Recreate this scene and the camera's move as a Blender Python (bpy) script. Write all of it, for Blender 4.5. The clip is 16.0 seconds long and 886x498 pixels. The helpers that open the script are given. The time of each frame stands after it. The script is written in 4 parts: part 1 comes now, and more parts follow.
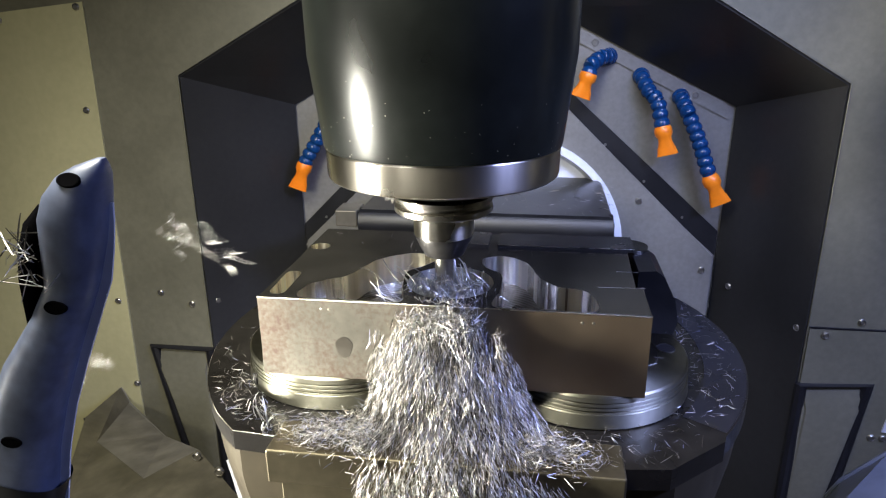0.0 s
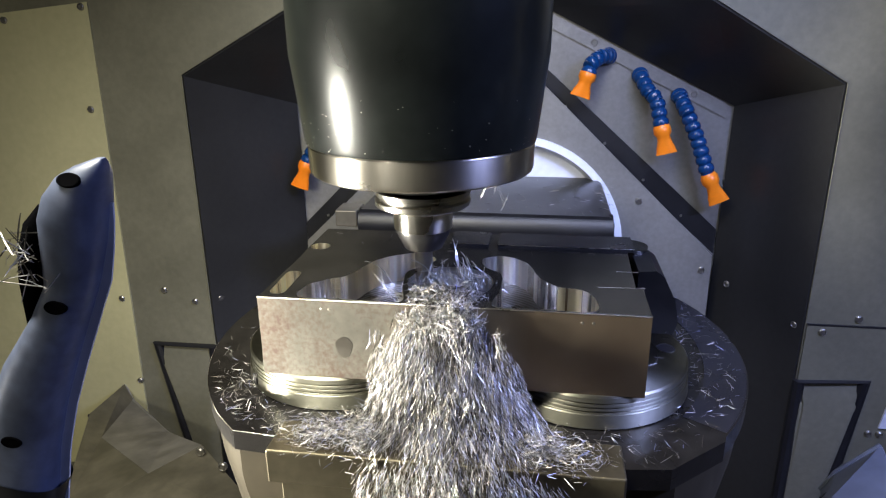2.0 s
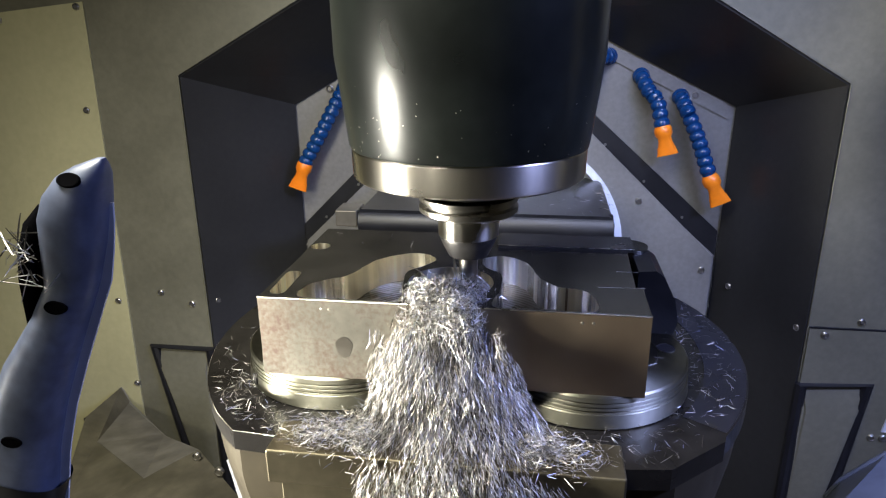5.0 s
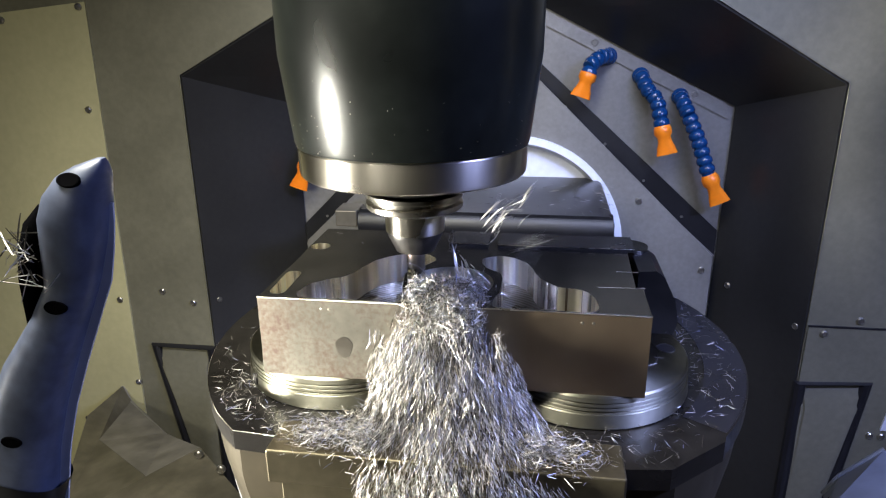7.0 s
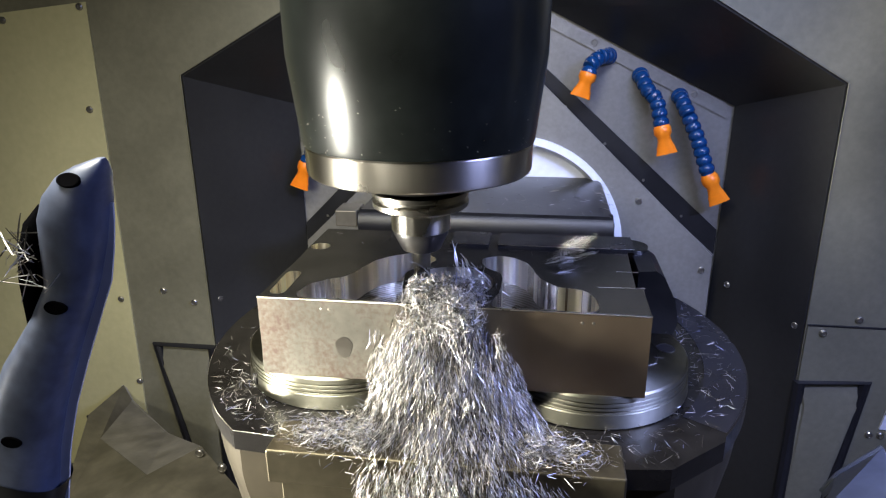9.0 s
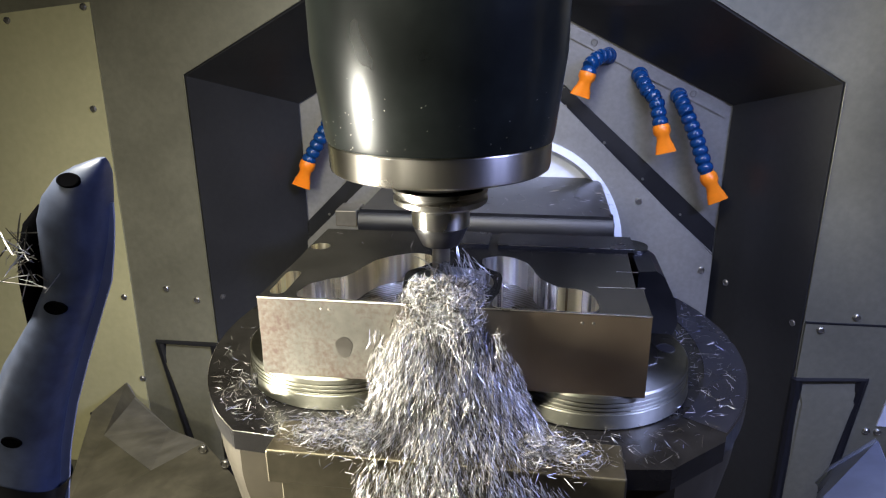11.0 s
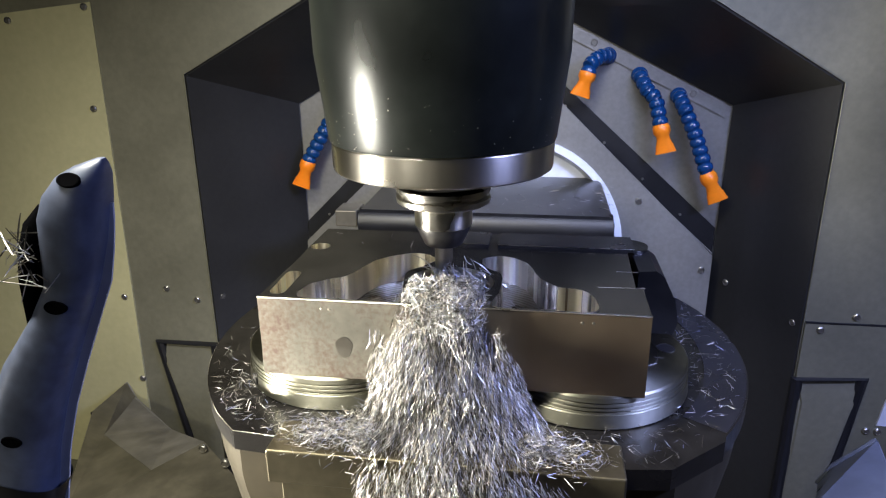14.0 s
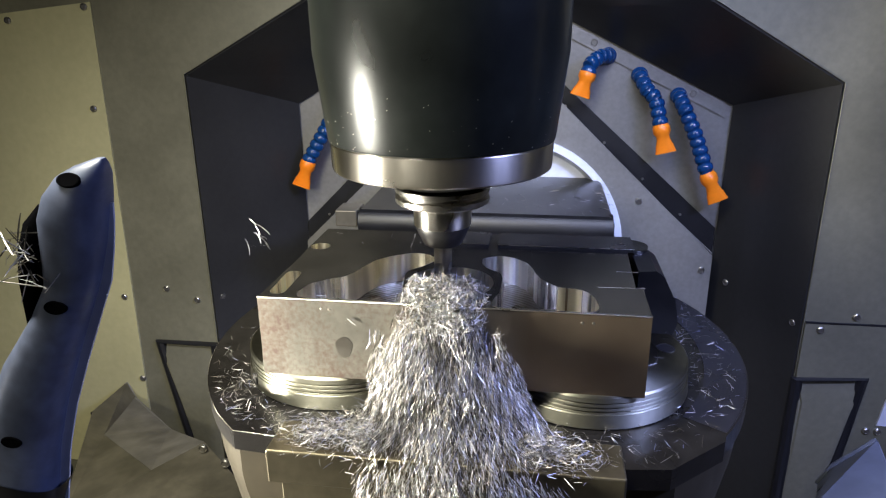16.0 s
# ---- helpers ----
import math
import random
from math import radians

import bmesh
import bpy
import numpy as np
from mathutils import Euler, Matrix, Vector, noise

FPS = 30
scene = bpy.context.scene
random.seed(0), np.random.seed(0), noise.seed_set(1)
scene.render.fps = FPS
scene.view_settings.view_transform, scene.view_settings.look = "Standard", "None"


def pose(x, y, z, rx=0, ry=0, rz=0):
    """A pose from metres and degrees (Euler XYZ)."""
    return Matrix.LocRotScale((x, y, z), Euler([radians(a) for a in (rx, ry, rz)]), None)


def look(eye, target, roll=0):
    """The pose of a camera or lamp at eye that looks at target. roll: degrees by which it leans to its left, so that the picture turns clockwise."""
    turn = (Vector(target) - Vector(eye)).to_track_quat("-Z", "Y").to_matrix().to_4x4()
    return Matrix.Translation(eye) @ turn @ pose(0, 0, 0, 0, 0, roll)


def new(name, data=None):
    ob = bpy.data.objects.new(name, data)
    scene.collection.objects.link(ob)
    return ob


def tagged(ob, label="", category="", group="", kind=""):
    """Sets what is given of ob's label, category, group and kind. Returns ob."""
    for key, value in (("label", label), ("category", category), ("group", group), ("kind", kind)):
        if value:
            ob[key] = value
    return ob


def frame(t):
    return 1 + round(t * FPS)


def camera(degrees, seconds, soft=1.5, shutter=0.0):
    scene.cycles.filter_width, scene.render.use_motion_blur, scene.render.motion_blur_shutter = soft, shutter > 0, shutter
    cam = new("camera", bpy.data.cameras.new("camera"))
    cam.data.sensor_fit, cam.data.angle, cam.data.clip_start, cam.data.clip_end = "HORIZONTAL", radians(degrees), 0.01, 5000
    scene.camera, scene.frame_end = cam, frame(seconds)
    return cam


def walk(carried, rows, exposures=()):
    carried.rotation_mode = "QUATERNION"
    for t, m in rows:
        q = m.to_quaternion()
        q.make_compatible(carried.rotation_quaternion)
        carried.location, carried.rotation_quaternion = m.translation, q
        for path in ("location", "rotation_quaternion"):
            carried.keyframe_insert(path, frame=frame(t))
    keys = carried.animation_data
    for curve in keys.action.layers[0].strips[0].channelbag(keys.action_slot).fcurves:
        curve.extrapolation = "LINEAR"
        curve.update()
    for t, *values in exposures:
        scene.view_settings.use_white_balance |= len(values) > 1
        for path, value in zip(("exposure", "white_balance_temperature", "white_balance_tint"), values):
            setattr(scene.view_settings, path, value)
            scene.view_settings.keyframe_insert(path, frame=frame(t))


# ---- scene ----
EYE, AIM, ROLL = (0.0531, -0.3707, 0.1635), (-0.0860, 0.5661, -0.1577), -0.49
# The machine table slides in depth and the camera rides on it: seconds, metres.
SLIDE = [(0, -0.0006), (0.1, -0.0004), (0.2, -0.0000), (0.3, -0.0006), (0.4, -0.0054), (0.5, -0.0133), (0.6, -0.0198), (0.7, -0.0209), (0.8, -0.0161),
         (0.9, -0.0090), (1, -0.0026), (1.1, -0.0013), (1.2, -0.0004), (1.3, -0.0000), (1.4, -0.0000), (1.5, -0.0013), (1.6, -0.0097), (1.7, -0.0183),
         (1.8, -0.0211), (1.9, -0.0204), (2, -0.0129), (2.1, -0.0097), (2.2, -0.0054), (2.3, -0.0032), (2.4, -0.0011), (2.5, -0.0000), (2.6, -0.0006),
         (2.7, -0.0032), (2.8, -0.0118), (2.9, -0.0193), (3, -0.0215), (3.1, -0.0215), (3.2, -0.0150), (3.3, -0.0086), (3.4, -0.0032), (3.5, -0.0011),
         (3.6, -0.0004), (3.7, -0.0000), (3.8, -0.0011), (3.9, -0.0043), (4, -0.0107), (4.1, -0.0183), (4.2, -0.0215), (4.4, -0.0183), (4.6, -0.0064),
         (4.8, -0.0011), (5, -0.0011), (5.2, -0.0150), (5.4, -0.0193), (5.6, -0.0086), (5.8, -0.0022), (6, -0.0129), (6.15, -0.0172), (6.3, -0.0118),
         (6.4, -0.0086), (6.5, -0.0043), (6.6, -0.0086), (6.7, -0.0193), (6.8, -0.0215), (6.9, -0.0140), (7, -0.0064), (7.1, -0.0075), (7.2, -0.0161),
         (7.3, -0.0204), (7.4, -0.0183), (7.5, -0.0075), (7.6, -0.0064), (7.7, -0.0118), (7.8, -0.0204), (7.9, -0.0193), (8, -0.0097), (8.1, -0.0075),
         (8.2, -0.0107), (8.3, -0.0193), (8.4, -0.0204), (8.5, -0.0107), (8.6, -0.0075), (8.7, -0.0118), (8.8, -0.0193), (8.9, -0.0161), (9, -0.0097),
         (9.1, -0.0054), (9.2, -0.0032), (9.4, -0.0011), (9.55, -0.0064), (9.7, -0.0183), (9.9, -0.0215), (10.05, -0.0161), (10.2, -0.0064), (10.4,
         -0.0011), (10.57, -0.0054), (10.75, -0.0193), (10.95, -0.0215), (11.1, -0.0150), (11.2, -0.0086), (11.3, -0.0054), (11.4, -0.0015), (11.5,
         -0.0011), (11.6, -0.0043), (11.7, -0.0150), (11.8, -0.0209), (11.9, -0.0215), (12, -0.0215), (12.1, -0.0183), (12.2, -0.0129), (12.3,
         -0.0064), (12.4, -0.0032), (12.5, -0.0015), (12.6, -0.0043), (12.7, -0.0097), (12.8, -0.0193), (12.9, -0.0215), (13, -0.0215), (13.1,
         -0.0161), (13.2, -0.0097), (13.3, -0.0054), (13.4, -0.0022), (13.5, -0.0011), (13.6, -0.0054), (13.7, -0.0150), (13.8, -0.0209), (13.9,
         -0.0215), (14, -0.0215), (14.1, -0.0172), (14.2, -0.0107), (14.3, -0.0054), (14.4, -0.0022), (14.5, -0.0026), (14.6, -0.0064), (14.7,
         -0.0150), (14.8, -0.0204), (14.9, -0.0215), (15, -0.0215), (15.1, -0.0161), (15.2, -0.0097), (15.3, -0.0054), (15.4, -0.0022), (15.5,
         -0.0032), (15.6, -0.0086), (15.7, -0.0183), (15.8, -0.0215), (15.9, -0.0215), (16, -0.0215)]
cam = camera(66.36, 16.0, soft=1.2, shutter=0.2)
walk(cam, [(t, Matrix.Translation((0, d, 0)) @ look(EYE, AIM, ROLL)) for t, d in SLIDE])

# ---- light ----
world = bpy.data.worlds.new("world")
world.use_nodes = True
world.node_tree.nodes["Background"].inputs[0].default_value = (0.5, 0.55, 0.6, 1)
world.node_tree.nodes["Background"].inputs[1].default_value = 0.02
scene.world = world
scene.view_settings.exposure = 0.0


def area_lamp(name, eye, target, w, h, watts, colour, spread=180):
    data = bpy.data.lights.new(name, "AREA")
    data.shape, data.size, data.size_y, data.energy, data.color = "RECTANGLE", w, h, watts, colour
    data.spread = radians(spread)
    ob = new(name, data)
    ob.matrix_world = look(eye, target)
    return ob


area_lamp("work_lamp_warm", (-0.98, -0.40, -0.29), (-0.02, 0.08, -0.08), 0.10, 0.24, 3.9, (1.0, 0.96, 0.84), 28)
area_lamp("work_lamp_cool", (0.80, -0.20, 0.55), (0.30, 0.27, -0.28), 0.3, 0.1, 7.6, (0.38, 0.46, 1.0), 86)
area_lamp("work_lamp_rear", (0.13, 0.20, 0.62), (0.06, 0.9, -0.22), 0.5, 0.24, 1.9, (0.62, 0.69, 1.0), 70)
area_lamp("work_lamp_top", (-0.30, -0.18, 0.62), (-0.2, 0.03, -0.1), 0.36, 0.12, 8.2, (1.0, 0.96, 0.82), 110)
# added fill that brightens the left walls; no known lamp stands there
area_lamp("left_wall_fill", (-0.55, -0.88, 0.38), (-0.52, 0.3, -0.10), 0.3, 0.12, 1.55, (1.0, 0.96, 0.82), 64)

# ---- materials ----


def material(name, colour, rough=0.5, metal=0.0, grain=60.0, spread=0.25, stain=6.0, stains=0.25, bump=0.05, coat=0.0, scratch=0.0, stretch=(1, 1, 1)):
    """A procedural surface: colour varied at two scales, roughness wear, fine relief."""
    m = bpy.data.materials.new(name)
    m.use_nodes = True
    nodes, links = m.node_tree.nodes, m.node_tree.links
    b = nodes["Principled BSDF"]
    co = nodes.new("ShaderNodeTexCoord")
    mp = nodes.new("ShaderNodeMapping")
    mp.inputs["Scale"].default_value = stretch
    links.new(co.outputs["Object"], mp.inputs["Vector"])

    def noise_node(scale, detail):
        n = nodes.new("ShaderNodeTexNoise")
        n.inputs["Scale"].default_value, n.inputs["Detail"].default_value = scale, detail
        links.new(mp.outputs["Vector"], n.inputs["Vector"])
        return n

    fine, wide = noise_node(grain, 6), noise_node(stain, 4)
    ramp = nodes.new("ShaderNodeMapRange")
    ramp.inputs["From Min"].default_value, ramp.inputs["From Max"].default_value = 0.3, 0.7
    ramp.inputs["To Min"].default_value, ramp.inputs["To Max"].default_value = 1 - spread, 1 + spread
    links.new(fine.outputs["Fac"], ramp.inputs["Value"])
    ramp2 = nodes.new("ShaderNodeMapRange")
    ramp2.inputs["From Min"].default_value, ramp2.inputs["From Max"].default_value = 0.35, 0.65
    ramp2.inputs["To Min"].default_value, ramp2.inputs["To Max"].default_value = 1 - stains, 1 + stains * 0.6
    links.new(wide.outputs["Fac"], ramp2.inputs["Value"])
    mul = nodes.new("ShaderNodeMath")
    mul.operation = "MULTIPLY"
    links.new(ramp.outputs["Result"], mul.inputs[0])
    links.new(ramp2.outputs["Result"], mul.inputs[1])
    mix = nodes.new("ShaderNodeVectorMath")
    mix.operation = "SCALE"
    mix.inputs[0].default_value = colour
    links.new(mul.outputs["Value"], mix.inputs["Scale"])
    links.new(mix.outputs["Vector"], b.inputs["Base Color"])
    r = nodes.new("ShaderNodeMapRange")
    r.inputs["To Min"].default_value, r.inputs["To Max"].default_value = max(0.03, rough - 0.1), rough + 0.12
    links.new(wide.outputs["Fac"], r.inputs["Value"])
    links.new(r.outputs["Result"], b.inputs["Roughness"])
    b.inputs["Metallic"].default_value = metal
    b.inputs["Coat Weight"].default_value = coat
    b.inputs["Coat Roughness"].default_value = 0.12
    if bump:
        bp = nodes.new("ShaderNodeBump")
        bp.inputs["Strength"].default_value, bp.inputs["Distance"].default_value = bump, 0.002
        links.new(fine.outputs["Fac"], bp.inputs["Height"])
        links.new(bp.outputs["Normal"], b.inputs["Normal"])
    return m


def chip_material():
    m = bpy.data.materials.new("cut_chips")
    m.use_nodes = True
    nodes, links = m.node_tree.nodes, m.node_tree.links
    b = nodes["Principled BSDF"]
    geo, ramp = nodes.new("ShaderNodeNewGeometry"), nodes.new("ShaderNodeValToRGB")
    e = ramp.color_ramp.elements
    e[0].position, e[0].color = 0.0, (0.07, 0.066, 0.06, 1)
    e[1].position, e[1].color = 1.0, (0.54, 0.53, 0.50, 1)
    for at, colour in ((0.24, (0.08, 0.073, 0.065, 1)), (0.34, (0.30, 0.265, 0.22, 1)), (0.42, (0.34, 0.325, 0.30, 1)), (0.74, (0.52, 0.505, 0.475, 1)), (0.8, (0.26, 0.29, 0.46, 1)), (0.86, (0.52, 0.52, 0.52, 1))):
        n = e.new(at)
        n.color = colour
    links.new(geo.outputs["Random Per Island"], ramp.inputs["Fac"])
    links.new(ramp.outputs["Color"], b.inputs["Base Color"])
    b.inputs["Metallic"].default_value, b.inputs["Roughness"].default_value = 1.0, 0.52
    return m


WALL = material("grey_wall_paint", (0.19, 0.181, 0.126), 0.4, 0.25, 90, 0.08, 4, 0.2, 0.04)
# wall paint made darker: the reveal's shade is put into the base colour
REVEAL = material("darkened_wall_paint", (0.027, 0.0265, 0.0255), 0.3, 0.0, 90, 0.08, 4, 0.2, 0.03)
CREAM = material("cream_panel_paint", (0.43, 0.40, 0.22), 0.5, 0.0, 70, 0.05, 3, 0.12, 0.03)
PLATE = material("brushed_cover_sheet", (0.27, 0.262, 0.24), 0.42, 0.5, 120, 0.08, 5, 0.15, 0.04)
RUBBER = material("black_wiper_rubber", (0.007, 0.007, 0.008), 0.45, 0.0, 100, 0.2, 12, 0.3, 0.05)
SLEEVE = material("dark_spindle_sleeve", (0.012, 0.0145, 0.0132), 0.3, 0.2, 140, 0.2, 9, 0.5, 0.02, 0.15)
STEEL = material("turned_steel", (0.74, 0.69, 0.60), 0.28, 1.0, 160, 0.05, 18, 0.14, 0.0, 0, 0, (1, 1, 0.3))
HOLDER = material("polished_holder_steel", (0.74, 0.71, 0.64), 0.28, 1.0, 160, 0.06, 20, 0.1, 0.02)
FLANGE = material("oily_flange_steel", (0.42, 0.40, 0.36), 0.28, 1.0, 150, 0.1, 20, 0.2, 0.02)
DARKSTEEL = material("blackened_steel", (0.06, 0.058, 0.058), 0.35, 0.8, 140, 0.2, 15, 0.3, 0.04)
BLOCK = material("ground_block_steel", (0.30, 0.275, 0.235), 0.32, 1.0, 120, 0.1, 14, 0.25, 0.03)
# block steel darkened: the dim reflection seen in its top is in the colour
TOPFACE = material("darkened_top_steel", (0.098, 0.093, 0.088), 0.2, 0.9, 120, 0.12, 20, 0.25, 0.03)
RAIL = material("ground_rail_steel", (0.17, 0.168, 0.172), 0.24, 0.9, 120, 0.1, 20, 0.2, 0.02)
# the upright colour streaks imitate reflections in the smooth milled walls
POCKET = material("streaked_milled_steel", (0.92, 0.87, 0.75), 0.28, 1.0, 110, 0.35, 45, 0.35, 0.0, 0, 0, (1, 1, 0.03))
DISC = material("fixture_disc_steel", (0.30, 0.292, 0.235), 0.42, 1.0, 120, 0.1, 12, 0.2, 0.03)
TABLE = material("oily_dark_table", (0.0145, 0.0132, 0.0122), 0.27, 0.4, 90, 0.3, 14, 0.4, 0.06, 0.2)
BAR = material("brown_bar_steel", (0.115, 0.10, 0.066), 0.36, 0.9, 100, 0.15, 14, 0.3, 0.04)
BLUE = material("blue_hose_plastic", (0.004, 0.042, 0.145), 0.24, 0.0, 80, 0.1, 8, 0.15, 0.02)
ORANGE = material("orange_nozzle_plastic", (0.95, 0.24, 0.01), 0.38, 0.0, 80, 0.06, 8, 0.1, 0.02)
GUN = material("navy_gun_plastic", (0.098, 0.116, 0.178), 0.42, 0.0, 160, 0.1, 38, 0.3, 0.04)
BLACK = material("black_plastic", (0.01, 0.01, 0.012), 0.4, 0.0, 100, 0.2, 12, 0.2, 0.03)
WHITE = material("white_liner", (0.70, 0.73, 0.80), 0.4, 0.0, 80, 0.05, 6, 0.1, 0.02)
TRAY = material("worn_tray_sheet", (0.135, 0.122, 0.092), 0.34, 0.4, 60, 0.15, 9, 0.4, 0.04)
# a grey sheet; the cool lamp's blue is painted into its colour
FLAP = material("blue_lit_flap_sheet", (0.17, 0.19, 0.24), 0.3, 0.5, 40, 0.15, 6, 0.3, 0.05)
ARM = material("oily_arm_casting", (0.016, 0.0165, 0.019), 0.32, 0.4, 60, 0.3, 9, 0.4, 0.05)
RIM = material("worn_table_rim", (0.021, 0.021, 0.026), 0.27, 0.4, 90, 0.12, 10, 0.25, 0.02)
SCUFF = material("scuffed_grey_coat", (0.175, 0.164, 0.148), 0.46, 0.3, 40, 0.12, 22, 0.3, 0.04)
BOLT = material("screw_steel", (0.42, 0.4, 0.36), 0.32, 0.9, 120, 0.1, 12, 0.1, 0.02)
CHIPS = chip_material()


def turned(m, amount, turn=0.25):
    """Machining grooves that run round the part: highlights spread across them."""
    nodes, links = m.node_tree.nodes, m.node_tree.links
    b, tangent = nodes["Principled BSDF"], nodes.new("ShaderNodeTangent")
    tangent.direction_type, tangent.axis = "RADIAL", "Z"
    links.new(tangent.outputs["Tangent"], b.inputs["Tangent"])
    b.inputs["Anisotropic"].default_value, b.inputs["Anisotropic Rotation"].default_value = amount, turn


for steel in (STEEL, HOLDER, DISC):
    turned(steel, 0.85)
turned(POCKET, 0.65)


def milled_material():
    """A pocket floor with the arcs that the cutter left."""
    m = material("milled_floor", (0.20, 0.19, 0.17), 0.26, 1.0, 160, 0.1, 18, 0.25, 0.0)
    nodes, links = m.node_tree.nodes, m.node_tree.links
    co, wave, bp = nodes.new("ShaderNodeTexCoord"), nodes.new("ShaderNodeTexWave"), nodes.new("ShaderNodeBump")
    wave.wave_type, wave.rings_direction = "RINGS", "Z"
    wave.inputs["Scale"].default_value, wave.inputs["Distortion"].default_value = 95, 1.5
    links.new(co.outputs["Object"], wave.inputs["Vector"])
    links.new(wave.outputs["Fac"], bp.inputs["Height"])
    bp.inputs["Strength"].default_value, bp.inputs["Distance"].default_value = 0.35, 0.001
    links.new(bp.outputs["Normal"], nodes["Principled BSDF"].inputs["Normal"])
    return m


MILLED = milled_material()
THROWN = material("thrown_chip_steel", (0.54, 0.54, 0.525), 0.36, 0.8, 300, 0.15, 60, 0.2, 0.0)
PEDESTAL = material("grey_pedestal_casting", (0.05, 0.042, 0.028), 0.36, 0.5, 90, 0.1, 10, 0.3, 0.04)


# near-black without gloss: paints the shade of hollows in the gun
RECESS = material("recess_shade", (0.003, 0.003, 0.0035), 0.9, 0.0, 100, 0.1, 12, 0.1, 0.0)
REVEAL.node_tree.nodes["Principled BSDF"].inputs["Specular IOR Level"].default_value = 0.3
SLEEVE.node_tree.nodes["Principled BSDF"].inputs["Specular IOR Level"].default_value = 0.45
RECESS.node_tree.nodes["Principled BSDF"].inputs["Specular IOR Level"].default_value = 0.0


def front_material():
    """Ground steel with a mottled brown stain, fine speckle, and shade painted on its right half."""
    m = material("stained_block_face", (0.265, 0.25, 0.21), 0.4, 0.9, 140, 0.1, 12, 0.15, 0.06)
    nodes, links = m.node_tree.nodes, m.node_tree.links
    b = nodes["Principled BSDF"]
    old = b.inputs["Base Color"].links[0].from_socket
    co = nodes.new("ShaderNodeTexCoord")
    blot, speck = nodes.new("ShaderNodeTexNoise"), nodes.new("ShaderNodeTexNoise")
    blot.inputs["Scale"].default_value, blot.inputs["Detail"].default_value = 17, 3
    speck.inputs["Scale"].default_value, speck.inputs["Detail"].default_value = 330, 4
    for n in (blot, speck):
        links.new(co.outputs["Object"], n.inputs["Vector"])
    add = nodes.new("ShaderNodeMath")
    add.operation = "MULTIPLY_ADD"
    links.new(speck.outputs["Fac"], add.inputs[0])
    add.inputs[1].default_value = 0.55
    links.new(blot.outputs["Fac"], add.inputs[2])
    ramp = nodes.new("ShaderNodeMapRange")
    ramp.inputs["From Min"].default_value, ramp.inputs["From Max"].default_value = 0.68, 0.9
    links.new(add.outputs["Value"], ramp.inputs["Value"])
    mix = nodes.new("ShaderNodeMix")
    mix.data_type = "RGBA"
    axes = nodes.new("ShaderNodeSeparateXYZ")
    links.new(co.outputs["Object"], axes.inputs[0])
    # brown stain on the left; on the right, light fall-off put into the colour
    rust, shade, both = nodes.new("ShaderNodeMapRange"), nodes.new("ShaderNodeMapRange"), nodes.new("ShaderNodeMath")
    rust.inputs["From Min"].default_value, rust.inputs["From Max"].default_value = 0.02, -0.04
    shade.inputs["From Min"].default_value, shade.inputs["From Max"].default_value = 0.0, 0.05
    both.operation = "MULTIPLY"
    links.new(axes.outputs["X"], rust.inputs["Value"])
    links.new(axes.outputs["X"], shade.inputs["Value"])
    links.new(rust.outputs["Result"], both.inputs[0])
    links.new(ramp.outputs["Result"], both.inputs[1])
    shaded = nodes.new("ShaderNodeMix")
    shaded.data_type = "RGBA"
    links.new(shade.outputs["Result"], shaded.inputs["Factor"])
    links.new(old, shaded.inputs["A"])
    # mottled dark brown that stands for the dimmer right side
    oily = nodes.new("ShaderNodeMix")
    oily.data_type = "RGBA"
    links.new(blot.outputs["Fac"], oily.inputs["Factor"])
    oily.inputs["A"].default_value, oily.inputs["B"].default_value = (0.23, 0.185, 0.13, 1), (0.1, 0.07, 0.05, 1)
    links.new(oily.outputs["Result"], shaded.inputs["B"])
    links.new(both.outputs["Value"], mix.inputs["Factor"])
    links.new(shaded.outputs["Result"], mix.inputs["A"])
    mix.inputs["B"].default_value = (0.178, 0.132, 0.108, 1)
    links.new(mix.outputs["Result"], b.inputs["Base Color"])
    return m


FRONT = front_material()

# ---- mesh helpers ----


def part(name, bm, mat, parent=None, label=""):
    me = bpy.data.meshes.new(name)
    bmesh.ops.recalc_face_normals(bm, faces=bm.faces)
    bm.to_mesh(me)
    bm.free()
    me.materials.append(mat)
    ob = new(name, me)
    if parent:
        ob.parent = parent
    if label:
        ob["label"] = label
    return ob


def smooth(ob, angle=35):
    me = ob.data
    me.polygons.foreach_set("use_smooth", [True] * len(me.polygons))
    me.set_sharp_from_angle(angle=radians(angle))
    return ob


def thing(name, place, label, category, group=""):
    ob = new(name)
    ob.matrix_basis = Matrix.Translation(place)
    ob.empty_display_size = 0.02
    return tagged(ob, label, category, group)


def box(lo, hi, bevel=0.0, bm=None):
    bm = bm or bmesh.new()
    lo, hi = Vector(lo), Vector(hi)
    made = bmesh.ops.create_cube(bm, size=1.0, matrix=Matrix.LocRotScale((lo + hi) / 2, None, hi - lo))
    if bevel:
        edges = {e for v in made["verts"] for e in v.link_edges}
        bmesh.ops.bevel(bm, geom=list(edges), offset=bevel, segments=2, affect="EDGES", profile=0.5)
    return bm


